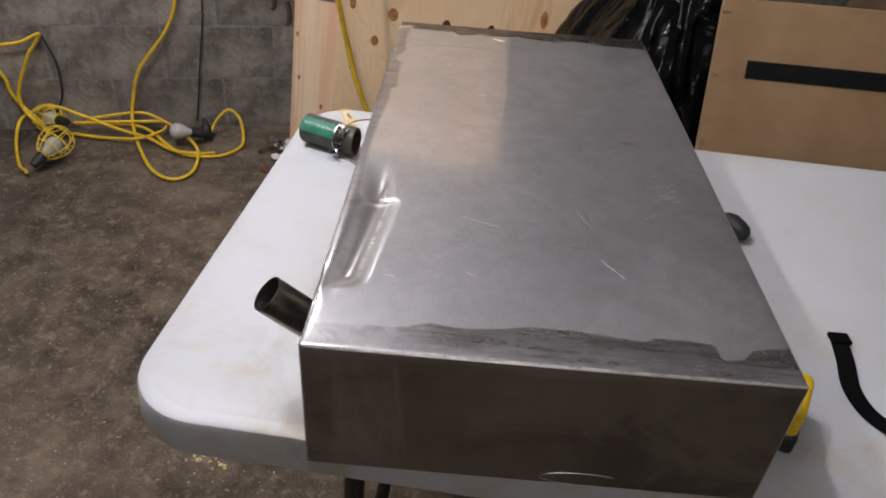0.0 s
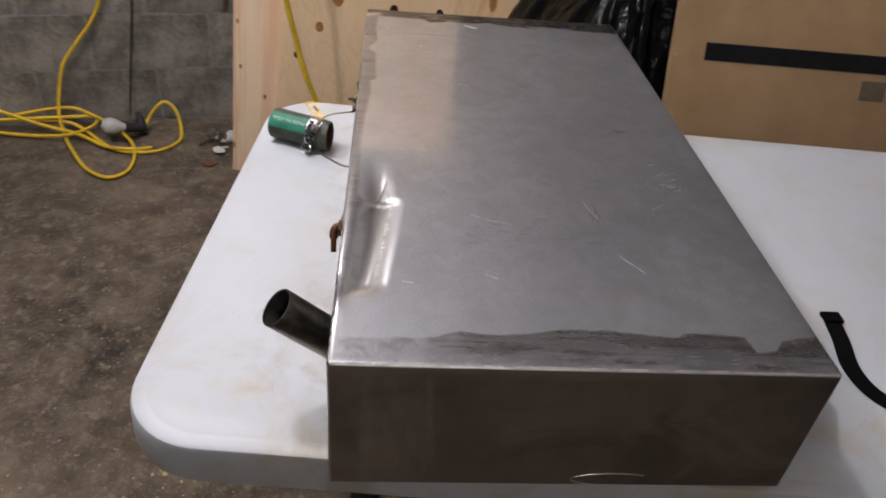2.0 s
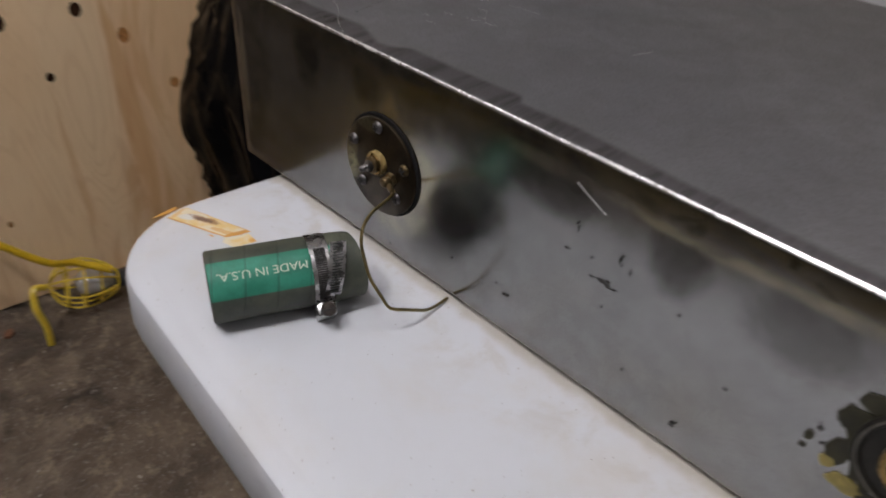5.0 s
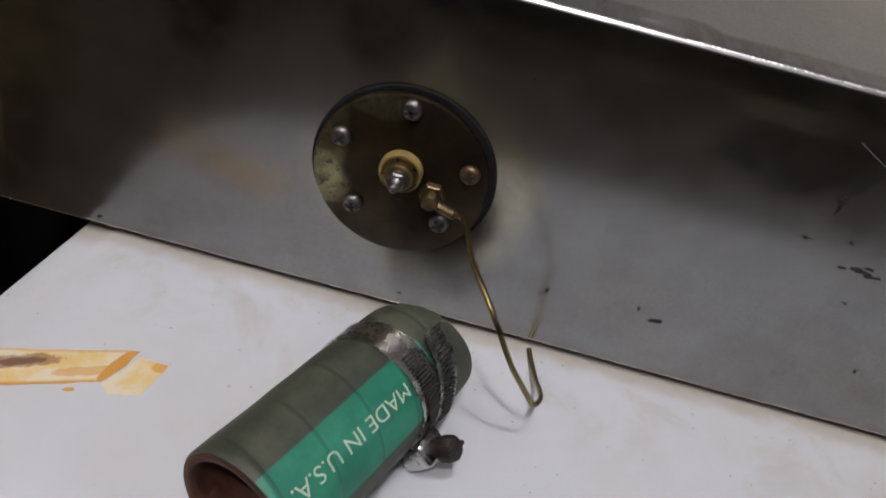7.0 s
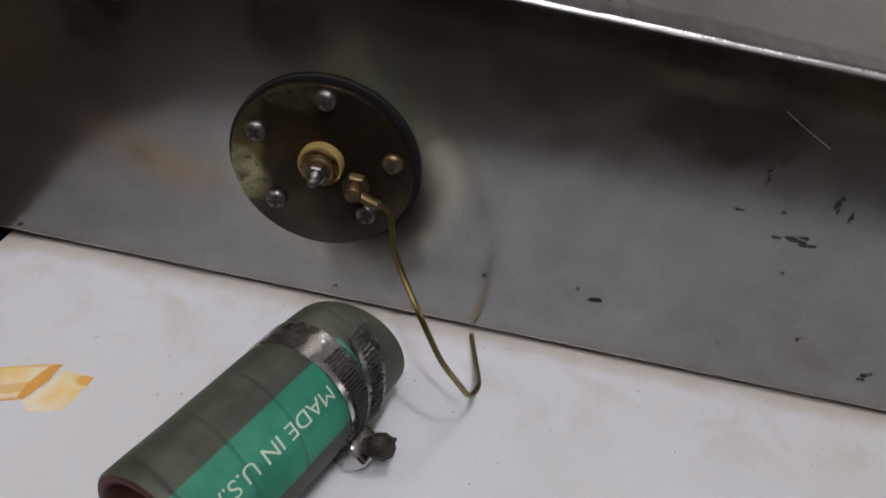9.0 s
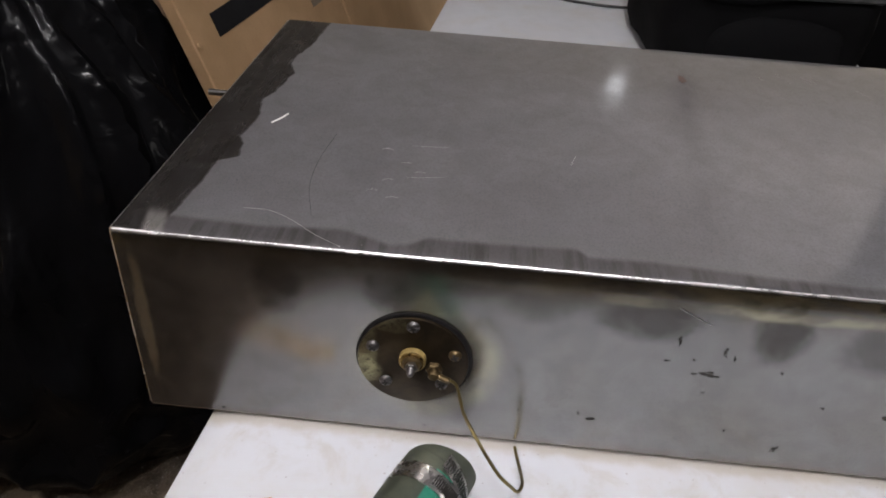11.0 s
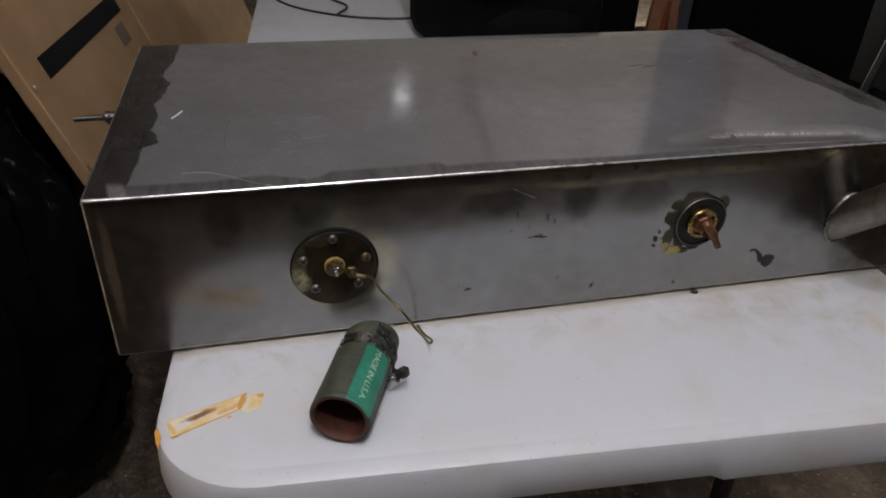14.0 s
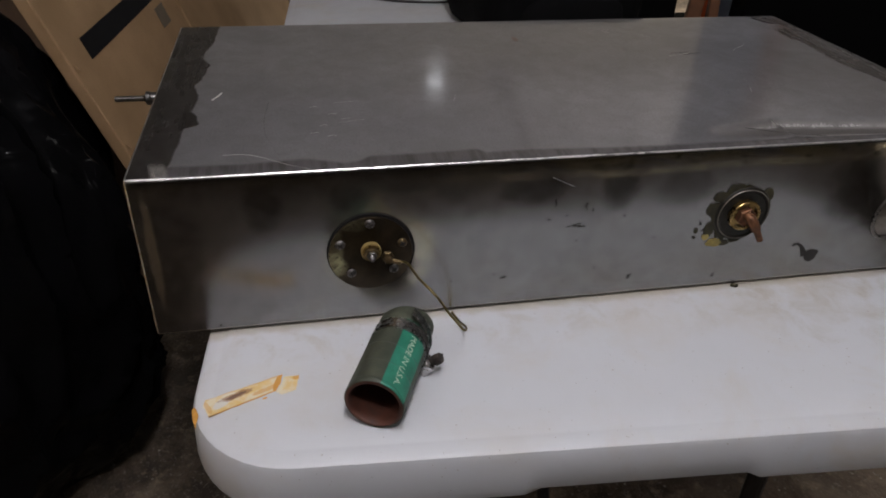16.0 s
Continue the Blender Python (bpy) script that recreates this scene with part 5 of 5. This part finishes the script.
for x, z, w in ((-0.049, 0.965, 0.012), (-0.047, 0.84, 0.008), (-0.047, 0.7, 0.009), (-0.043, 0.62, 0.007)):
    part("torn_flap", flake(blot(rng, w, w * 0.7, 9, 0.5), 0.002, pose(x, -0.0022, z, 80, 20, 10)), CARD, carton, "torn curl of cardboard")
part("crease", tube([(0.4745, -0.0005, 0.01), (0.474, -0.001, 0.45), (0.4745, -0.0005, 0.98)], 0.0035, 8, 4), CARD, carton, "pale fold")
back_carton = thing("back_carton", (0.95, 1.12, FLOOR), (-8, 0, -8), "dark brown cardboard sheet standing behind the carton", "carton")
part("panel", rounded_box((1.5, 0.02, 0.985), 0.003, (6, 2, 6)), DARKCARD, back_carton)

# ---- bag: gathered mouth and paper ----
rng = random.Random(6)


def flap(cx, cy, cz, w, h, lean, seed):
    """A slack ear of film."""
    bm, rows = bmesh.new(), []
    for i in range(13):
        u = i / 12 - 0.5
        row = []
        for j in range(9):
            v = j / 8
            off = 0.05 * noise.noise(Vector((u * 3 + seed, v * 2, 0))) + 0.02 * math.sin(u * 14 + seed)
            row.append(bm.verts.new((cx + u * w * (1 - 0.45 * v), cy + off + lean * v, cz + h * v * (1 - 0.8 * u * u))))
        rows.append(row)
    for a, b in zip(rows, rows[1:]):
        for j in range(8):
            bm.faces.new((a[j], b[j], b[j + 1], a[j + 1]))
    bmesh.ops.solidify(bm, geom=bm.faces, thickness=0.0012)
    return bm


part("mouth_ear", flap(-0.12, -0.1, 0.945, 0.26, 0.2, 0.04, 1.0), FILM, bag, smooth=60)
part("mouth_ear", flap(0.14, -0.06, 0.905, 0.24, 0.24, 0.05, 4.2), FILM, bag, smooth=60)
part("mouth_ear", flap(0.02, 0.08, 0.945, 0.3, 0.18, 0.03, 7.7), FILM, bag, smooth=60)
paper = thing("paper_scrap", (0.517, 1.231, FLOOR + 0.946), (25, 10, 20), "crumpled white paper poking out of the bin bag", "paper")
sheet = bmesh.new()
bmesh.ops.create_grid(sheet, x_segments=10, y_segments=8, size=0.5)
for v in sheet.verts:
    v.co = Vector((v.co.x * 0.12, v.co.y * 0.12, 0.02 * noise.noise(v.co * 3.1)))
bmesh.ops.solidify(sheet, geom=sheet.faces, thickness=0.001)
part("sheet", sheet, PAPER, paper, smooth=30)

# ---- yellow string lights ----
def cord(name, pts, label, r=0.0062):
    ob = thing(name, (0, 0, 0), (0, 0, 0), label, "cord", "yellow cords")
    part("jacket", tube([(x, y, max(z, FLOOR + r)) for x, y, z in pts], r, 10, 8), YELLOW, ob, smooth=60)
    return ob


cord("light_cord", [(-0.883, 2.073, 0.678), (-0.922, 2.071, 0.477), (-0.962, 2.058, 0.387), (-1.026, 2.041, 0.305), (-1.079, 2.026, 0.231), (-1.111, 2.01, 0.123), (-1.113, 1.982, 0.061), (-1.094, 1.945, 0.01), (-1.031, 1.835, 0.015), (-0.937, 1.707, 0.013), (-0.856, 1.674, 0.005), (-0.809, 1.737, 0.005), (-0.834, 1.871, 0.015), (-0.92, 1.959, 0.035), (-1.014, 2.004, 0.06), (-1.101, 2.008, 0.079), (-1.278, 1.963, 0.058)], "yellow light cord hanging down the wall into a loop")
cord("light_cord", [(-0.833, 2.008, 0.02), (-0.809, 2.047, 0.063), (-0.77, 2.068, 0.092), (-0.732, 2.062, 0.065), (-0.709, 2.021, 0.015), (-0.699, 1.94, 0.003), (-0.76, 1.862, 0.003), (-0.879, 1.85, 0.005), (-0.964, 1.913, 0.005), (-1.047, 1.983, 0.015), (-1.122, 1.982, 0.04), (-1.311, 1.939, 0.05)], "yellow light cord coiled on the floor")
cord("light_cord", [(-1.871, 1.872, 0.281), (-1.623, 1.913, 0.323), (-1.499, 1.93, 0.337), (-1.433, 1.944, 0.349), (-1.372, 1.959, 0.377), (-1.4, 1.958, 0.335), (-1.428, 1.943, 0.292), (-1.484, 1.926, 0.168), (-1.474, 1.916, 0.093), (-1.403, 1.881, 0.055), (-1.366, 1.854, 0.035)], "yellow light cord draped over the wall")
cord("light_cord", [(-1.824, 1.878, 0.47), (-1.624, 1.913, 0.343), (-1.524, 1.92, 0.231), (-1.512, 1.92, 0.168), (-1.48, 1.925, 0.103), (-1.411, 1.903, 0.058)], "yellow light cord running to the cages")
cord("light_cord", [(-1.327, 1.611, 0.025), (-1.398, 1.685, 0.01), (-1.483, 1.832, 0.025), (-1.488, 1.912, 0.071), (-1.387, 1.936, 0.112), (-1.299, 1.944, 0.088), (-1.167, 1.953, 0.035), (-1.04, 1.927, 0.02), (-0.922, 1.855, 0.017), (-0.828, 1.851, 0.015), (-0.776, 1.882, 0.005)], "yellow light cord arched over the coil")
cord("light_cord", [(-1.324, 1.93, 0.01), (-1.206, 1.918, 0.01), (-1.071, 1.907, 0.025), (-1.006, 1.985, 0.025), (-1.004, 2.009, 0.048), (-1.101, 1.982, 0.055), (-1.315, 1.935, 0.053)], "yellow light cord doubled back in the coil")
cord("light_cord", [(-0.336, 1.578, 1.195), (-0.312, 1.578, 1.026), (-0.293, 1.579, 0.882), (-0.273, 1.586, 0.783), (-0.248, 1.597, 0.665), (-0.228, 1.608, 0.549), (-0.198, 1.604, 0.423), (-0.148, 1.6, 0.312), (-0.082, 1.597, 0.228), (-0.027, 1.6, 0.169), (0.019, 1.614, 0.14), (0.074, 1.593, 0.107)], "yellow light cord hanging in front of the plywood", 0.0075)
cord("light_cord", [(1.953, 2.705, 1.253), (1.979, 2.701, 0.956), (2.009, 2.699, 0.668), (1.955, 2.684, 0.534), (1.943, 2.654, 0.26)], "yellow light cord hanging on the block wall")
black_lead = thing("wall_cable", (0, 0, 0), (0, 0, 0), "thin black cable hanging down the block wall", "cable")
part("lead", tube([(-0.826, 2.115, 0.826), (-0.835, 2.106, 0.478), (-0.865, 2.094, 0.274), (-0.899, 2.067, 0.034)], 0.0028, 8, 6), RUBBER, black_lead)
black_lead = thing("wall_cable", (0, 0, 0), (0, 0, 0), "black cable drooping beside the yellow lights", "cable")
part("lead", tube([(-1.372, 1.964, 0.38), (-1.335, 1.956, 0.276), (-1.343, 1.951, 0.147), (-1.391, 1.923, 0.058)], 0.004, 8, 6), RUBBER, black_lead)


def cage_lamp(place, turn, label):
    """A bulb in its wire-like plastic guard: local z runs from socket to tip."""
    ob = thing("cage_lamp", place, turn, label, "work light", "caged string lights")
    part("socket", lathe([(0, -0.052), (0.012, -0.05), (0.016, -0.035), (0.018, -0.01), (0.018, 0.006), (0, 0.006)], 20), RUBBER, ob, "black rubber socket", 40)
    part("bulb", lathe([(0.012, 0.004), (0.014, 0.014), (0.024, 0.034), (0.0285, 0.052), (0.0255, 0.068), (0.015, 0.079), (0, 0.083)], 28), GLASS, ob, "frosted glass bulb", 50)
    for k in range(8):
        a = 2 * math.pi * k / 8
        pts = [(r * math.cos(a), r * math.sin(a), z) for r, z in ((0.02, 0.0), (0.036, 0.018), (0.05, 0.05), (0.052, 0.08), (0.042, 0.108), (0.02, 0.124), (0.004, 0.128))]
        part("guard_bar", tube(pts, 0.0022, 6, 4), CAGE, ob)
    for r, z in ((0.0435, 0.034), (0.0525, 0.066), (0.0475, 0.098), (0.021, 0.0)):
        part("guard_ring", tube([(r * math.cos(2 * math.pi * i / 24), r * math.sin(2 * math.pi * i / 24), z) for i in range(25)], 0.0024, 6, 1), CAGE, ob)
    return ob


cage_lamp((-1.342, 1.894, 0.079), (-100, 0, 60), "bulb in a yellow plastic cage on the coiled cord")
cage_lamp((-1.304, 1.687, 0.05), (70, 0, 160), "bulb in a yellow plastic cage lying on the floor")
cage_lamp((0.092, 1.623, 0.055), (-80, 0, 75), "bulb in a yellow plastic cage below the plywood")
hook = thing("guard_hook", (-0.076, 1.577, FLOOR), (0, 0, 0), "yellow plastic lamp guard hook standing on the floor", "lamp hook")
part("hook", tube([(0.0, 0, 0.004), (0.002, 0, 0.05), (-0.004, 0.005, 0.1), (0.006, 0.02, 0.13), (0.03, 0.03, 0.12)], 0.007, 8, 6), CAGE, hook)
bare = thing("bare_bulb", (-0.874, 1.947, 0.047), (75, 0, -62), "bare frosted bulb in a black socket on the cord", "light bulb")
part("socket", lathe([(0, -0.06), (0.014, -0.058), (0.018, -0.03), (0.019, 0.006), (0, 0.006)], 20), RUBBER, bare, "black rubber socket", 40)
part("bulb", lathe([(0.012, 0.004), (0.014, 0.014), (0.026, 0.034), (0.032, 0.054), (0.029, 0.072), (0.016, 0.084), (0, 0.088)], 28), GLASS, bare, "frosted glass bulb", 50)
bare.scale = (0.95, 0.95, 0.95)
plug = thing("cord_plug", (-0.838, 1.99, 0.035), (-50, 0, 25), "black moulded cord connector", "plug")
part("shell", lathe([(0, -0.03), (0.013, -0.03), (0.017, -0.02), (0.017, 0.02), (0.01, 0.035), (0.008, 0.05), (0, 0.05)], 18), RUBBER, plug, smooth=40)

# ---- chains and a red grip on the wall ----
def link(m, a=0.016, b=0.009, r=0.0028):
    pts = [(a * math.cos(2 * math.pi * i / 16), b * math.sin(2 * math.pi * i / 16), 0) for i in range(17)]
    bm = tube(pts, r, 6, 1)
    bmesh.ops.transform(bm, matrix=m, verts=bm.verts)
    return bm


chains = thing("hanging_chain", (0, 0, 0), (0, 0, 0), "bunch of rusty chains and shackles hung on the wall", "chain")
rng = random.Random(9)
for x0, z0, z1, lean in ((-0.58, 0.98, 0.55, 0.0), (-0.555, 0.98, 0.59, 0.03), (-0.61, 0.98, 0.63, -0.03), (-0.535, 0.95, 0.49, 0.02), (-0.57, 0.79, 0.51, 0.05)):
    n = int((z0 - z1) / 0.023)
    for i in range(n):
        x, z = x0 + lean * i / n + 0.004 * rng.random(), z0 - 0.023 * i
        part("link", link(pose(x, wall_y(x, 0.035 + 0.012 * rng.random()), z, 90 * (i % 2), 90, 15 * rng.random())), CHAIN, chains)
for x, z in ((-0.58, 0.53), (-0.533, 0.475)):
    part("hook", tube([(x, wall_y(x, 0.05), z + 0.03), (x + 0.006, wall_y(x, 0.05), z), (x + 0.004, wall_y(x, 0.05), z - 0.04), (x - 0.006, wall_y(x, 0.05), z - 0.055)], 0.011, 8, 6, flat=0.5), CHAIN, chains, "rusty flat hook")
for x, z in ((-0.59, 0.73), (-0.555, 0.69), (-0.62, 0.67), (-0.575, 0.61)):
    part("shackle", link(pose(x, wall_y(x, 0.05), z, 40, 80, 20), 0.034, 0.018, 0.0075), CHAIN, chains, "heavy rusty shackle")
lever = thing("lever_tool", (0, 0, 0), (0, 0, 0), "steel lever with a red plastic grip hung on the wall", "tool")
part("shaft", tube([(-0.536, 2.085, 0.903), (-0.496, 2.095, 0.803), (-0.471, 2.1, 0.723)], 0.008, 8, 4), CHAIN, lever, "rusty steel shaft")
part("grip", tube([(-0.476, 2.1, 0.728), (-0.468, 2.102, 0.708), (-0.455, 2.106, 0.658), (-0.445, 2.108, 0.623)], 0.017, 12, 5, flat=0.7), REDGRIP, lever, "red plastic grip", 60)

# ---- litter on the floor ----
rng = random.Random(12)
for i in range(16):
    x, y = -0.525 + 0.045 * rng.gauss(0, 1), 1.95 + 0.03 * rng.gauss(0, 1)
    r = 0.012 + 0.02 * rng.random()
    bit = part("metal_scrap", flake(blot(rng, r, r * 0.6, 8, 0.5), 0.003, pose(x, y, FLOOR + 0.006 + 0.03 * rng.random(), 50 * rng.random(), 60 * rng.random() - 30, 360 * rng.random())), CHIP if i % 3 else CLAMP)
    tagged(bit, "bright bent scrap of metal on the floor", "metal scrap", "scrap heap by the boards")
tagged(part("dry_leaf", flake(blot(rng, 0.03, 0.018, 13, 0.4), 0.008, pose(-0.56, 1.8, FLOOR + 0.001, 4, 6, 20)), LEAF), "curled dry brown leaf on the floor", "leaf")
tagged(part("dry_leaf", flake(blot(rng, 0.018, 0.01, 11, 0.4), 0.006, pose(-0.13, 1.66, FLOOR + 0.001, 4, 6, 50)), LEAF), "curled dry brown leaf on the floor", "leaf")
crumbs, grit = bmesh.new(), bmesh.new()
for i in range(70):
    x, y, r = -0.36 + 0.045 * rng.gauss(0, 1), 0.568 + 0.02 * rng.gauss(0, 1), 0.002 + 0.004 * rng.random()
    flake(blot(rng, r, r * 0.8, 6, 0.4), r, pose(x, y, FLOOR, 0, 0, 360 * rng.random()), crumbs)
tagged(part("yellow_crumbs", crumbs, CRUMB), "pale yellow crumbs scattered on the concrete floor", "crumbs", kind="stuff")
for i in range(260):
    x, y = -0.25 - 1.3 * rng.random(), -0.1 + 2.0 * rng.random()
    r = 0.0015 + 0.0045 * rng.random() ** 3
    flake(blot(rng, r, r * 0.8, 6, 0.4), r * 0.8, pose(x, y, FLOOR, 0, 0, 360 * rng.random()), grit)
tagged(part("floor_grit", grit, STONE), "pale grit scattered over the concrete floor", "grit", kind="stuff")

# ---- the dim side of the room beyond the table ----
post = thing("timber_post", (2.113, -1.245, FLOOR), (0, 0, -33), "reddish-brown timber post from floor to ceiling", "post")
part("post", box(-0.03, 0.03, -0.045, 0.045, 0, 2.56, 0.004), RAWWOOD, post)
locker = thing("steel_locker", (2.182, -1.105, FLOOR), (0, 0, -33), "tall dark blue-grey steel locker", "locker")
part("body", box(-0.12, 0.12, -0.125, 0.125, 0, 2.5, 0.006), BLUEGREY, locker)
part("door", box(-0.132, -0.12, -0.115, 0.115, 0.05, 2.46, 0.003), BLUEGREY, locker)
part("handle", box(-0.145, -0.132, 0.08, 0.095, 0.95, 1.1, 0.003), CHROME, locker, "bright steel handle")
pendant = thing("hanging_hook", (0, 0, 0), (0, 0, 0), "dark iron hook hanging from the ceiling on a cable", "hook")
part("cable", tube([(2.11, -0.4, 2.62), (2.09, -0.31, 2.23), (2.072, -0.17, 1.77), (2.072, -0.08, 1.61)], 0.011, 8, 5), CHAIN, pendant)
part("hook", tube([(2.072, -0.1, 1.65), (2.072, -0.09, 1.61), (2.072, -0.105, 1.56), (2.072, -0.065, 1.53), (2.072, -0.04, 1.57)], 0.024, 10, 6), CHAIN, pendant, "dark iron hook")
# added black block, hides the lit south wall where the corner is only dark
cab = thing("storage_cabinet", (2.9, -2.45, FLOOR + 0.0125), (0, 0, 12), "added black cabinet standing in for the dark corner", "cabinet")
part("carcass", box(-1.89, 0.5, -0.3, 0.3, 0, 1.7, 0.006), BLACKCASE, cab)
for x in (-1.88, -1.285, -0.69, -0.095):
    part("door", box(x, x + 0.585, 0.301, 0.32, 0.06, 1.66, 0.004), BLACKCASE, cab)
# added black sheet, stands in for the shade on this floor
mat = thing("rubber_mat", (2.6, -0.9, FLOOR), (0, 0, 0), "black sheet added over the floor to keep it dark", "mat")
part("mat", box(-1.3, 1.2, -2.25, 1.3, 0.0005, 0.012, 0.004), NYLON, mat)
for y, w, h, tilt in ((-0.858, 0.018, 0.84, -3), (-0.702, 0.026, 0.72, 5)):
    stick = thing("timber_offcut", (1.918, y, FLOOR + 0.0125), (tilt, 3, -20), "reddish-brown timber offcut standing on end in the dark", "timber", "timber offcuts")
    part("stick", box(-0.02, 0.02, -w, w, 0, h, 0.006), RAWWOOD, stick)
# added black boxes, fill the gaps with dark and block the low fill
for place, turn in (((2.038, -0.376, FLOOR + 0.0125), -8),):
    crate = thing("black_crate", place, (0, 0, turn), "black box added to fill the dark corner", "crate", "black crates")
    part("crate_body", box(-0.14, 0.14, -0.29, 0.29, 0, 0.73, 0.012), NYLON, crate)
    part("crate_lid", box(-0.15, 0.15, -0.3, 0.3, 0.731, 0.76, 0.008), NYLON, crate)
# second added box, also there to keep the corner dark
crate = thing("black_crate", (1.937, -1.266, FLOOR + 0.0125), (0, 0, -20), "black box added to fill the dark corner", "crate", "black crates")
part("crate_body", box(-0.14, 0.14, -0.3, 0.3, 0, 0.71, 0.012), NYLON, crate)
part("crate_lid", box(-0.15, 0.15, -0.31, 0.31, 0.711, 0.74, 0.008), NYLON, crate)
jug = thing("fuel_jug", (3.6, -1.82, FLOOR + 0.0125), (0, 0, 20), "orange-red plastic fuel jug on the floor", "fuel can")
part("jug_body", rounded_box((0.2, 0.16, 0.24), 0.03, (4, 4, 4)), plain("orange_plastic", (0.5, 0.09, 0.02), 0.4), jug, smooth=50).location = (-0.1, -0.08, 0)
part("handle", tube([(-0.05, 0, 0.235), (-0.03, 0, 0.27), (0.04, 0, 0.27), (0.06, 0, 0.235)], 0.012, 8, 6), RUBBER, jug)
pole = thing("leaning_pole", (0, 0, 0), (0, 0, 0), "grey metal pole leaning in the dark corner", "pole")
part("pole", tube([(1.88, -1.72, FLOOR), (2.1, -2.29, 1.66)], 0.018, 12, 1), LEG, pole)

# ---- blocks of the wall ----
wall_north = tagged(part("wall_north", box(-3.2, 5.6, 0.008, 0.2, 0, 2.56), MORTAR), "grey concrete block wall with dark stains", "wall", kind="structure")
wall_north.matrix_world = pose(-0.6, 2.16, FLOOR, 0, 0, math.degrees(WALL_A))
full = None
rng = random.Random(2)
for row in range(8):
    for col in range(14):
        x = -2.6 + 0.4 * col + (0.2 if row % 2 else 0)
        if full is None:
            full = part("block", box(0, 0.3965, 0, 0.1, 0, 0.1965, 0.003, 1), BLOCK, wall_north)
            ob = full
        else:
            ob = new("block", full.data)
            ob.parent = wall_north
        ob.location = (x, 0.0062 + 0.0014 * rng.random(), 0.002 + 0.2 * row)
rest = bmesh.new()
for row in range(8, 13):
    for col in range(14):
        x = -2.6 + 0.4 * col + (0.2 if row % 2 else 0)
        box(x, x + 0.394, 0.004, 0.1, 0.003 + 0.2 * row, min(2.55, 0.197 + 0.2 * row), 0, 1, rest)
part("upper_blocks", rest, BLOCK, wall_north)["kind"] = "stuff"
